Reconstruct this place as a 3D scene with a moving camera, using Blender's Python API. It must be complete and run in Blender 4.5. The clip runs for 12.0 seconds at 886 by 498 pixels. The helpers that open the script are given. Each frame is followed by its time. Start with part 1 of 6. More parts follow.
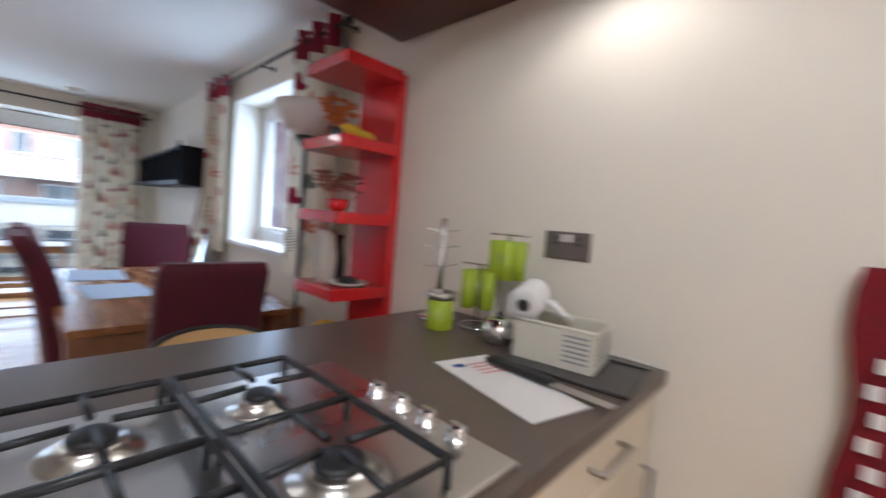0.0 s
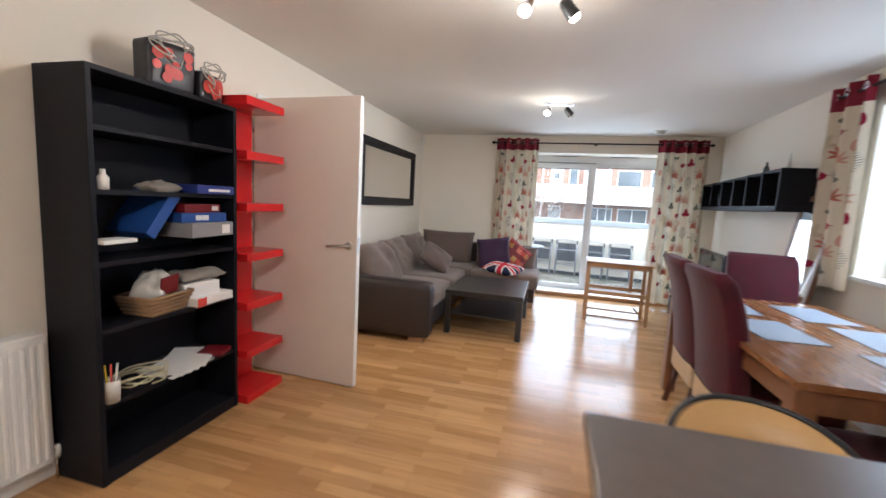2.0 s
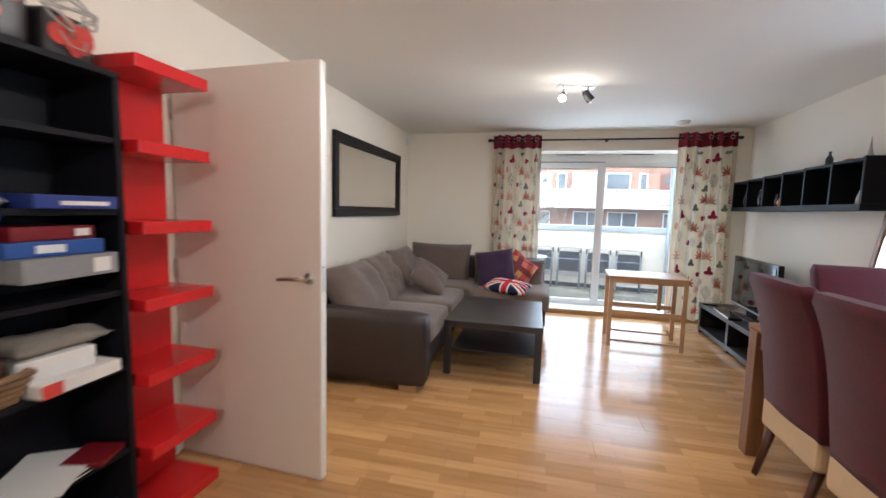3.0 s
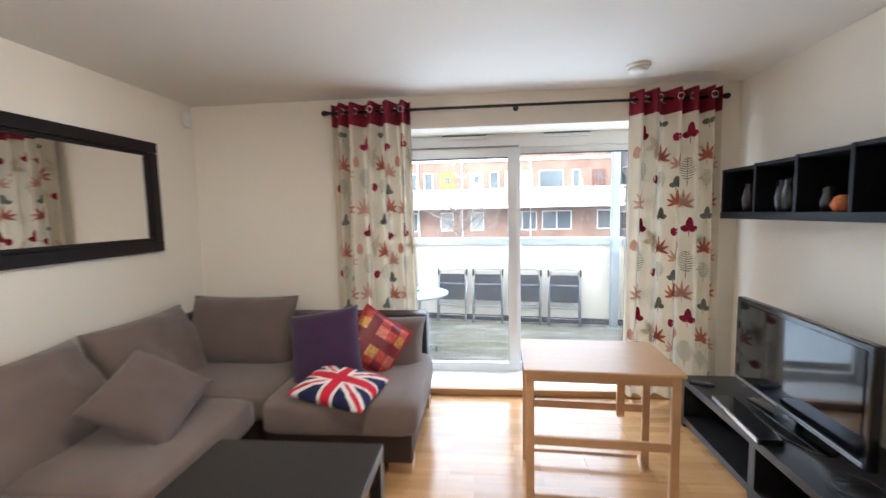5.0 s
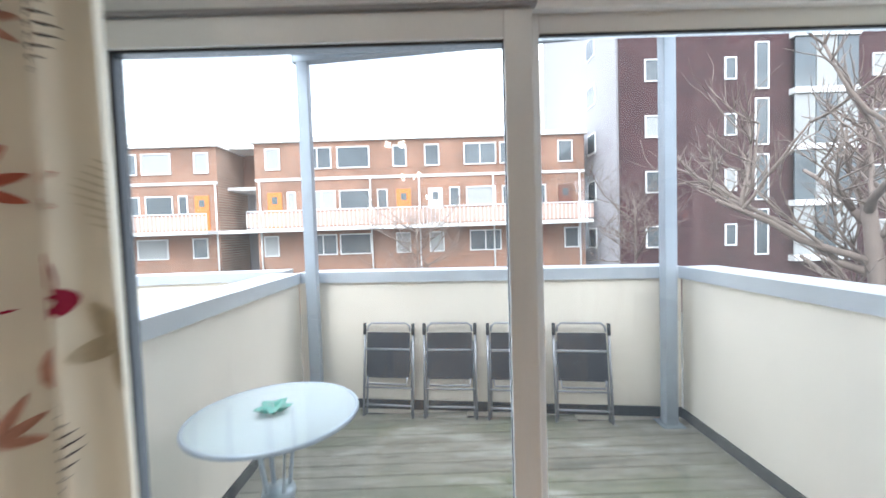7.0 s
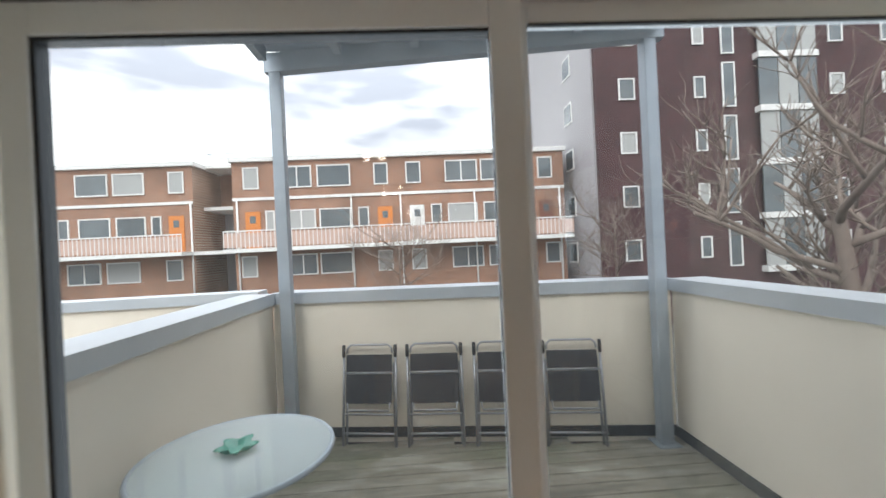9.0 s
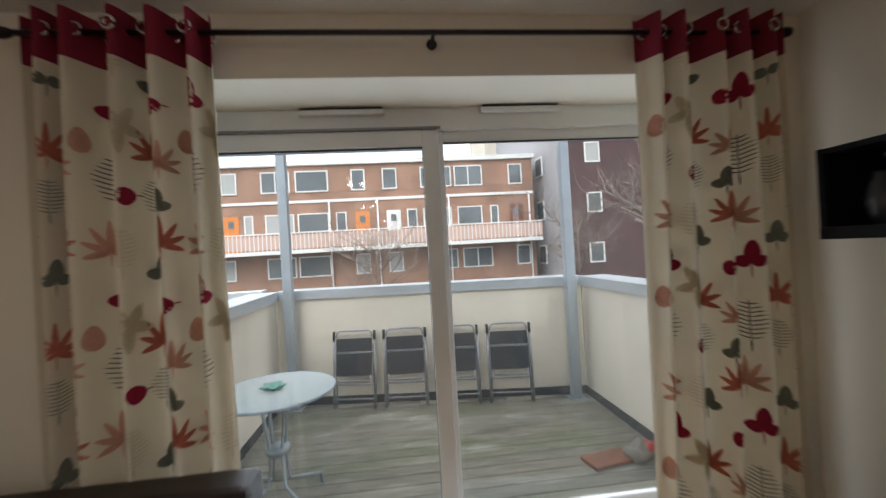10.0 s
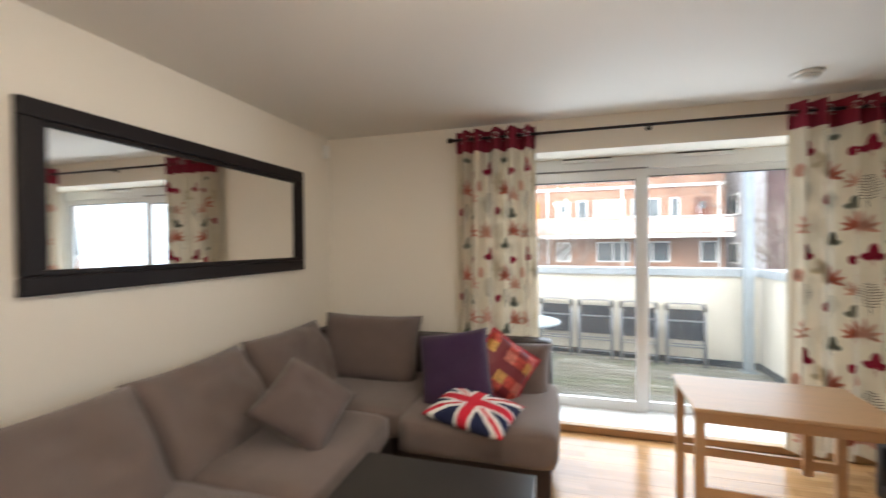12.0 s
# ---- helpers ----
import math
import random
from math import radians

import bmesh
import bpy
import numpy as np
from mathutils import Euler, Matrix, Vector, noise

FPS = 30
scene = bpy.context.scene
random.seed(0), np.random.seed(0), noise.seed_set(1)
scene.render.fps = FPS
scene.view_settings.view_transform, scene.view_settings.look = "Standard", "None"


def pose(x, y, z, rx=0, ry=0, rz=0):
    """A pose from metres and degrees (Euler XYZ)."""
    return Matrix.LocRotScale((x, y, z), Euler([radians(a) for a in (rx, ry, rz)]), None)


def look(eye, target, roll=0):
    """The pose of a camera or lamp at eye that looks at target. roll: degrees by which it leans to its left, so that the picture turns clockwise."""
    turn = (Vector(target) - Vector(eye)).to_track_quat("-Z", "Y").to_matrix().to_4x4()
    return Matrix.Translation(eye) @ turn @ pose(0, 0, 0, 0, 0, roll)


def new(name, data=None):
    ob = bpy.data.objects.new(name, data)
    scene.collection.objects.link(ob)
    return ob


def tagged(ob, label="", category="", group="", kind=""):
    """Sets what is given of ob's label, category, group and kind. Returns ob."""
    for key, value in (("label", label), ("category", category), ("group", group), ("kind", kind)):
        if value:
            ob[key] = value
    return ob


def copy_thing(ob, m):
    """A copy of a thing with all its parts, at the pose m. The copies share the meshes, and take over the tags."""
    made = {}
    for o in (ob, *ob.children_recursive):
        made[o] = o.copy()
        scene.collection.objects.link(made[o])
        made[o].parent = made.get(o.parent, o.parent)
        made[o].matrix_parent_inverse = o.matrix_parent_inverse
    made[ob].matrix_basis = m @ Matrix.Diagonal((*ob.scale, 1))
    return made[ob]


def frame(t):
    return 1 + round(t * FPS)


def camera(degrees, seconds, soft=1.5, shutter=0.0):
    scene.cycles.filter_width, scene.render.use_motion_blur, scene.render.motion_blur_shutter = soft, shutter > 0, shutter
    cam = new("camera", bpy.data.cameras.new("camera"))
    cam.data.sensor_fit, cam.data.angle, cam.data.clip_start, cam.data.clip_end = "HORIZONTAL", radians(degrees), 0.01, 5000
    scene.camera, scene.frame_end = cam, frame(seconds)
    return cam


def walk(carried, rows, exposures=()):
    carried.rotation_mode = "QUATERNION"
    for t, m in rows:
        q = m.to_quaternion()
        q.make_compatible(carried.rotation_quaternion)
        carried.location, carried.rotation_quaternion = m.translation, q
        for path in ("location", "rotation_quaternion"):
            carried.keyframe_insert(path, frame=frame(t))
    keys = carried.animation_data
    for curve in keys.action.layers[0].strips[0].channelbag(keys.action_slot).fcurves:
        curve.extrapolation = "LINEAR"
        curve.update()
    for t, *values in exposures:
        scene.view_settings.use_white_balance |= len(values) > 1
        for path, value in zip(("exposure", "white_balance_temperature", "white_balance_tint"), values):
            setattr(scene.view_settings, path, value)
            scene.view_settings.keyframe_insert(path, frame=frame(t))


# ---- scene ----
import itertools
cam = camera(95.1, 12.0, shutter=0.5)
SKY, DAY, LAMPS = 0.70, 35.0, 6.2
EXPOSURES = [(0, 0.35, 5050, 10), (0.5, 0.5, 5500, 10), (1.0, 0.55, 5400, 10), (1.5, 0.6, 5450, 10), (2.5, 0.6, 5500, 10), (5.0, 0.8, 5650, 10), (5.5, 0.72, 5700, 10), (6.0, 0.5, 5800, 10), (6.5, 0.32, 5850, 10), (7.0, 0.0, 5850, 10), (7.2, -0.1, 5900, 10), (8.8, -0.85, 6350, 10), (9.5, -0.95, 6300, 10), (10.0, -0.75, 6300, 10), (10.5, -0.1, 6200, 10), (11.0, 0.25, 6250, 10), (12, 0.5, 6200, 10)]
PATH = [
    (0, (0.57, -0.029, 1.269), (2.036, 1.325, 1.135), 4.8),
    (0.3, (0.598, 0.047, 1.249), (1.636, 1.747, 1.079), 5.2),
    (0.5, (0.581, 0.08, 1.279), (1.329, 1.923, 1.073), 4.8),
    (0.8, (0.517, 0.074, 1.294), (0.848, 2.035, 1.075), 5.0),
    (1, (0.416, 0.067, 1.319), (0.53, 2.05, 1.091), 4.8),
    (1.2, (0.361, 0.081, 1.321), (0.26, 2.065, 1.087), 4.4),
    (1.5, (0.152, 0.101, 1.323), (-0.151, 2.064, 1.088), 3.9),
    (1.9, (-0.139, 0.178, 1.329), (-0.626, 2.103, 1.091), 3.5),
    (2, (-0.199, 0.245, 1.332), (-0.704, 2.166, 1.101), 3.1),
    (2.5, (-0.381, 0.597, 1.33), (-0.9, 2.517, 1.118), 2.3),
    (3, (-0.486, 1.03, 1.335), (-0.93, 2.97, 1.144), 1.5),
    (3.2, (-0.49, 1.213, 1.339), (-0.895, 3.163, 1.156), 1.2),
    (4.8, (-0.02, 3.151, 1.513), (-0.211, 5.133, 1.327), -1.2),
    (5, (0.045, 3.413, 1.485), (-0.135, 5.397, 1.308), -1.2),
    (5.5, (0.103, 4.101, 1.461), (-0.007, 6.092, 1.299), -1.5),
    (6, (0.132, 4.765, 1.436), (0.067, 6.76, 1.303), -1.4),
    (6.5, (0.112, 5.325, 1.415), (0.094, 7.321, 1.307), -1.7),
    (7, (0.106, 5.855, 1.43), (0.118, 7.853, 1.346), -1.8),
    (7.2, (0.1, 6.012, 1.442), (0.117, 8.01, 1.364), -1.8),
    (8.8, (0.094, 6.1, 1.418), (0.174, 8.098, 1.41), -2.6),
    (9.2, (0.132, 5.795, 1.411), (0.257, 7.791, 1.413), -2.9),
    (9.5, (0.152, 5.525, 1.43), (0.318, 7.518, 1.437), -3.1),
    (9.8, (0.167, 5.24, 1.449), (0.373, 7.23, 1.46), -3.3),
    (10, (0.162, 5.03, 1.45), (0.373, 7.019, 1.454), -3.3),
    (10.5, (0.117, 4.53, 1.463), (0.34, 6.517, 1.457), -3.2),
    (11, (-0.002, 4.053, 1.454), (0.173, 6.046, 1.451), -3.0),
    (11.5, (-0.133, 3.692, 1.459), (-0.221, 5.69, 1.451), -2.1),
    (12, (-0.296, 3.376, 1.436), (-0.85, 5.298, 1.415), -0.6),
]
walk(cam, [(t, look(eye, target, roll)) for t, eye, target, roll in PATH], EXPOSURES)

# ---- world and light ----
world = bpy.data.worlds.new("world")
scene.world = world
world.use_nodes = True
wn, wl = world.node_tree.nodes, world.node_tree.links
wn.clear()
sky = wn.new("ShaderNodeTexSky")
sky.sky_type, sky.sun_disc = "NISHITA", False
sky.sun_elevation, sky.sun_rotation = radians(38), radians(200)
wco = wn.new("ShaderNodeTexCoord")
wmap = wn.new("ShaderNodeMapping")
wmap.inputs["Scale"].default_value = (1.6, 1.6, 6)
wno = wn.new("ShaderNodeTexNoise")
wno.inputs["Scale"].default_value, wno.inputs["Detail"].default_value = 1.6, 6
wramp = wn.new("ShaderNodeValToRGB")
wramp.color_ramp.elements[0].position, wramp.color_ramp.elements[0].color = 0.36, (3.5, 3.55, 3.9, 1)
wramp.color_ramp.elements[1].position, wramp.color_ramp.elements[1].color = 0.62, (11.4, 11.1, 10.9, 1)
wmix = wn.new("ShaderNodeMixRGB")
wmix.inputs[0].default_value = 0.92
wbg, wout = wn.new("ShaderNodeBackground"), wn.new("ShaderNodeOutputWorld")
wbg.inputs["Strength"].default_value = SKY
wl.new(wco.outputs["Generated"], wmap.inputs[0])
wl.new(wmap.outputs[0], wno.inputs["Vector"])
wl.new(wno.outputs["Fac"], wramp.inputs[0])
wl.new(sky.outputs[0], wmix.inputs[1])
wl.new(wramp.outputs[0], wmix.inputs[2])
wsep, wgrad, wscale = wn.new("ShaderNodeSeparateXYZ"), wn.new("ShaderNodeMapRange"), wn.new("ShaderNodeVectorMath")
wgrad.inputs[1].default_value, wgrad.inputs[2].default_value = 0.05, 0.85
wgrad.inputs[3].default_value, wgrad.inputs[4].default_value = 0.36, 1.25
wscale.operation = "SCALE"
wl.new(wco.outputs["Generated"], wsep.inputs[0])
wl.new(wsep.outputs["Z"], wgrad.inputs[0])
wl.new(wmix.outputs[0], wscale.inputs[0])
wl.new(wgrad.outputs[0], wscale.inputs["Scale"])
wl.new(wscale.outputs[0], wbg.inputs["Color"])
wl.new(wbg.outputs[0], wout.inputs[0])

sun = new("sun", bpy.data.lights.new("sun", "SUN"))
sun.data.energy, sun.data.angle, sun.data.color = 1.5, radians(15), (1, 0.96, 0.9)
sun.matrix_world = look((-5, -10, 14), (0, 4, 0))


def lamp(name, kind, at, energy, color, size=0.05, target=None, size_y=None, spread=None, cone=None):
    d = bpy.data.lights.new(name, kind)
    d.energy, d.color = energy, color
    ob = new(name, d)
    ob.matrix_world = look(at, target) if target else Matrix.Translation(at)
    if kind == "AREA":
        d.shape, d.size, d.size_y = "RECTANGLE", size, size_y or size
        if spread:
            d.spread = radians(spread)
    else:
        d.shadow_soft_size = size
    if cone:
        d.spot_size, d.spot_blend = radians(cone), 0.6
    return ob


WARM = (1.0, 0.86, 0.68)
lamp("patio_daylight", "AREA", (0.42, 7.14, 1.1), DAY, (0.80, 0.90, 1.0), 2.5, (0.42, 4, 0.9), 1.9)
lamp("window_daylight", "AREA", (2.16, 3.0, 1.55), DAY * 0.4, (0.78, 0.89, 1.0), 1.35, (0, 3.0, 1.2), 1.1)
for sx, sy in ((-0.32, 4.62), (-0.2, 4.62), (-0.38, 2.42), (-0.24, 2.42)):
    lamp("spot_bulb_light", "SPOT", (sx, sy, 2.245), LAMPS * 2.6, WARM, 0.04, (sx - 0.9, sy - 0.1, 0.9), cone=168)
    lamp("spot_spill_light", "POINT", (sx, sy, 2.20), LAMPS * 0.25, WARM, 0.03)
lamp("kitchen_light", "POINT", (-0.1, -0.7, 2.22), LAMPS * 8.0, (1.0, 0.9, 0.77), 0.08)
lamp("undercabinet_light", "SPOT", (1.55, 0.45, 2.05), LAMPS * 0.8, (1, 0.83, 0.62), 0.04, (1.75, 0.42, 0.9), cone=150)
lamp("hall_light", "POINT", (-3.0, 3.2, 2.1), 14, WARM, 0.06)


# ---- materials ----
def mat(name, color, rough=0.5, metal=0.0, vary=0.12, scale=6.0, fine=80.0, bump=0.15, spec=0.5, trans=0.0, coat=0.0, sheen=0.0, island=False, stretch=(1, 1, 1)):
    m = bpy.data.materials.new(name)
    m.use_nodes = True
    n, l = m.node_tree.nodes, m.node_tree.links
    b = n["Principled BSDF"]
    b.inputs["Roughness"].default_value, b.inputs["Metallic"].default_value = rough, metal
    b.inputs["Specular IOR Level"].default_value = spec
    b.inputs["Coat Weight"].default_value, b.inputs["Sheen Weight"].default_value = coat, sheen
    co = n.new("ShaderNodeTexCoord")
    mp = n.new("ShaderNodeMapping")
    mp.inputs["Scale"].default_value = stretch
    l.new(co.outputs["Object"], mp.inputs[0])
    big, small = n.new("ShaderNodeTexNoise"), n.new("ShaderNodeTexNoise")
    big.inputs["Scale"].default_value, big.inputs["Detail"].default_value = scale, 4
    small.inputs["Scale"].default_value, small.inputs["Detail"].default_value = fine, 3
    for t in (big, small):
        l.new(mp.outputs[0], t.inputs["Vector"])
    add = n.new("ShaderNodeMath")
    add.operation = "ADD"
    l.new(big.outputs["Fac"], add.inputs[0])
    l.new(small.outputs["Fac"], add.inputs[1])
    mr = n.new("ShaderNodeMapRange")
    mr.inputs[1].default_value, mr.inputs[2].default_value = 0.6, 1.4
    mr.inputs[3].default_value, mr.inputs[4].default_value = 1 - vary, 1 + vary
    l.new(add.outputs[0], mr.inputs[0])
    mul = n.new("ShaderNodeVectorMath")
    mul.operation = "SCALE"
    mul.inputs[0].default_value = color
    l.new(mr.outputs[0], mul.inputs["Scale"])
    out = mul.outputs[0]
    if island:
        oi = n.new("ShaderNodeObjectInfo")
        r2 = n.new("ShaderNodeMapRange")
        r2.inputs[3].default_value, r2.inputs[4].default_value = 0.8, 1.18
        l.new(oi.outputs["Random"], r2.inputs[0])
        m2 = n.new("ShaderNodeVectorMath")
        m2.operation = "SCALE"
        l.new(out, m2.inputs[0])
        l.new(r2.outputs[0], m2.inputs["Scale"])
        out = m2.outputs[0]
    l.new(out, b.inputs["Base Color"])
    rr = n.new("ShaderNodeMapRange")
    rr.inputs[3].default_value, rr.inputs[4].default_value = max(0.02, rough * 0.85), min(1, rough * 1.15)
    l.new(big.outputs["Fac"], rr.inputs[0])
    l.new(rr.outputs[0], b.inputs["Roughness"])
    if bump:
        bp = n.new("ShaderNodeBump")
        bp.inputs["Strength"].default_value, bp.inputs["Distance"].default_value = bump, 0.004
        l.new(small.outputs["Fac"], bp.inputs["Height"])
        l.new(bp.outputs[0], b.inputs["Normal"])
    if trans:
        tr, mx = n.new("ShaderNodeBsdfTranslucent"), n.new("ShaderNodeMixShader")
        mx.inputs[0].default_value = trans
        l.new(out, tr.inputs["Color"])
        l.new(b.outputs[0], mx.inputs[1])
        l.new(tr.outputs[0], mx.inputs[2])
        l.new(mx.outputs[0], n["Material Output"].inputs["Surface"])
    return m


def glass_mat(name, tint=(0.96, 0.98, 0.98), haze=0.0, rough=0.02, veil=False):
    m = bpy.data.materials.new(name)
    m.use_nodes = True
    n, l = m.node_tree.nodes, m.node_tree.links
    n.clear()
    o, tr, gl, mx, fr = (n.new("ShaderNode" + k) for k in ("OutputMaterial", "BsdfTransparent", "BsdfGlossy", "MixShader", "LayerWeight"))
    tr.inputs[0].default_value = (*tint, 1)
    gl.inputs["Roughness"].default_value = rough
    pw, ml = n.new("ShaderNodeMath"), n.new("ShaderNodeMath")
    pw.operation, pw.inputs[1].default_value = "POWER", 5.0
    ml.operation, ml.inputs[1].default_value, ml.inputs[2].default_value = "MULTIPLY_ADD", 0.5, 0.035
    fr.inputs[0].default_value = 0.5
    l.new(fr.outputs["Facing"], pw.inputs[0])
    l.new(pw.outputs[0], ml.inputs[0])
    l.new(ml.outputs[0], mx.inputs[0])
    l.new(tr.outputs[0], mx.inputs[1])
    l.new(gl.outputs[0], mx.inputs[2])
    last = mx.outputs[0]
    # haze: an even share that frosts glass, or veils a pane like glare
    if haze:
        df, m2 = n.new("ShaderNodeBsdfTranslucent" if veil else "ShaderNodeBsdfDiffuse"), n.new("ShaderNodeMixShader")
        df.inputs[0].default_value = (0.8, 0.85, 0.85, 1)
        m2.inputs[0].default_value = haze
        l.new(last, m2.inputs[1])
        l.new(df.outputs[0], m2.inputs[2])
        last = m2.outputs[0]
    l.new(last, o.inputs[0])
    return m


def glow(name, color, strength):
    m = bpy.data.materials.new(name)
    m.use_nodes = True
    b = m.node_tree.nodes["Principled BSDF"]
    b.inputs["Base Color"].default_value = (*color, 1)
    b.inputs["Emission Color"].default_value = (*color, 1)
    b.inputs["Emission Strength"].default_value = strength
    return m


def strip_wood(name, tones, rough, length=0.38, width=0.065, bumpy=0.1):
    """Laminate: staggered strips of differing tone, with grain along x."""
    m = bpy.data.materials.new(name)
    m.use_nodes = True
    n, l = m.node_tree.nodes, m.node_tree.links
    b = n["Principled BSDF"]
    geo = n.new("ShaderNodeNewGeometry")
    br = n.new("ShaderNodeTexBrick")
    br.offset, br.offset_frequency = 0.37, 2
    br.inputs["Scale"].default_value = 1
    br.inputs["Brick Width"].default_value, br.inputs["Row Height"].default_value = length, width
    br.inputs["Mortar Size"].default_value = 0.0006
    br.inputs["Color1"].default_value, br.inputs["Color2"].default_value = (*tones[0], 1), (*tones[1], 1)
    br.inputs["Mortar"].default_value = (*[c * 0.6 for c in tones[0]], 1)
    l.new(geo.outputs["Position"], br.inputs["Vector"])
    mp = n.new("ShaderNodeMapping")
    mp.inputs["Scale"].default_value = (3, 60, 60)
    l.new(geo.outputs["Position"], mp.inputs[0])
    no = n.new("ShaderNodeTexNoise")
    no.inputs["Scale"].default_value, no.inputs["Detail"].default_value = 1.0, 5
    l.new(mp.outputs[0], no.inputs["Vector"])
    mr = n.new("ShaderNodeMapRange")
    mr.inputs[1].default_value, mr.inputs[2].default_value, mr.inputs[3].default_value, mr.inputs[4].default_value = 0.3, 0.7, 0.86, 1.12
    l.new(no.outputs["Fac"], mr.inputs[0])
    oi = n.new("ShaderNodeObjectInfo")
    r2 = n.new("ShaderNodeMapRange")
    r2.inputs[3].default_value, r2.inputs[4].default_value = 0.93, 1.06
    l.new(oi.outputs["Random"], r2.inputs[0])
    mm = n.new("ShaderNodeMath")
    mm.operation = "MULTIPLY"
    l.new(mr.outputs[0], mm.inputs[0])
    l.new(r2.outputs[0], mm.inputs[1])
    sc = n.new("ShaderNodeVectorMath")
    sc.operation = "SCALE"
    l.new(br.outputs["Color"], sc.inputs[0])
    l.new(mm.outputs[0], sc.inputs["Scale"])
    l.new(sc.outputs[0], b.inputs["Base Color"])
    b.inputs["Roughness"].default_value = rough
    bp = n.new("ShaderNodeBump")
    bp.inputs["Strength"].default_value, bp.inputs["Distance"].default_value = bumpy, 0.002
    l.new(no.outputs["Fac"], bp.inputs["Height"])
    l.new(bp.outputs[0], b.inputs["Normal"])
    return m


def brick_mat(name, c1, c2, mortar):
    m = bpy.data.materials.new(name)
    m.use_nodes = True
    n, l = m.node_tree.nodes, m.node_tree.links
    b = n["Principled BSDF"]
    co, mp, br, no = n.new("ShaderNodeTexCoord"), n.new("ShaderNodeMapping"), n.new("ShaderNodeTexBrick"), n.new("ShaderNodeTexNoise")
    mp.inputs["Rotation"].default_value = (radians(90), 0, 0)
    l.new(co.outputs["Object"], mp.inputs[0])
    l.new(mp.outputs[0], br.inputs["Vector"])
    br.inputs["Scale"].default_value = 1
    br.inputs["Brick Width"].default_value, br.inputs["Row Height"].default_value, br.inputs["Mortar Size"].default_value = 0.225, 0.075, 0.01
    for k, c in (("Color1", c1), ("Color2", c2), ("Mortar", mortar)):
        br.inputs[k].default_value = (*c, 1)
    no.inputs["Scale"].default_value, no.inputs["Detail"].default_value = 0.8, 6
    l.new(co.outputs["Object"], no.inputs["Vector"])
    mr = n.new("ShaderNodeMapRange")
    mr.inputs[1].default_value, mr.inputs[2].default_value, mr.inputs[3].default_value, mr.inputs[4].default_value = 0.3, 0.7, 0.75, 1.2
    l.new(no.outputs["Fac"], mr.inputs[0])
    sc = n.new("ShaderNodeVectorMath")
    sc.operation = "SCALE"
    l.new(br.outputs["Color"], sc.inputs[0])
    l.new(mr.outputs[0], sc.inputs["Scale"])
    l.new(sc.outputs[0], b.inputs["Base Color"])
    b.inputs["Roughness"].default_value = 0.9
    return m


def weathered_deck():
    """Grey boards with pale worn patches and green algae."""
    m = mat("weathered_deck", (0.25, 0.235, 0.19), 0.45, vary=0.5, scale=4, fine=60, bump=0.4, island=True, stretch=(1.2, 8, 8))
    n, l = m.node_tree.nodes, m.node_tree.links
    b = n["Principled BSDF"]
    base = b.inputs["Base Color"].links[0].from_socket
    geo = n.new("ShaderNodeNewGeometry")
    for scale, color, lo, hi, amount in ((1.3, (0.10, 0.125, 0.045), 0.48, 0.68, 0.6), (3.4, (0.46, 0.44, 0.38), 0.56, 0.70, 0.75), (2.1, (0.06, 0.055, 0.04), 0.58, 0.74, 0.6)):
        mp, no, mr, mx = (n.new("ShaderNode" + k) for k in ("Mapping", "TexNoise", "MapRange", "MixRGB"))
        mp.inputs["Scale"].default_value, mp.inputs["Location"].default_value = (0.55, 1.6, 1), (scale * 3.1, scale, 0)
        no.inputs["Scale"].default_value, no.inputs["Detail"].default_value = scale, 6
        mr.inputs[1].default_value, mr.inputs[2].default_value, mr.inputs[4].default_value = lo, hi, amount
        mx.inputs[2].default_value = (*color, 1)
        l.new(geo.outputs["Position"], mp.inputs[0])
        l.new(mp.outputs[0], no.inputs["Vector"])
        l.new(no.outputs["Fac"], mr.inputs[0])
        l.new(mr.outputs[0], mx.inputs[0])
        l.new(base, mx.inputs[1])
        base = mx.outputs[0]
    l.new(base, b.inputs["Base Color"])
    return m


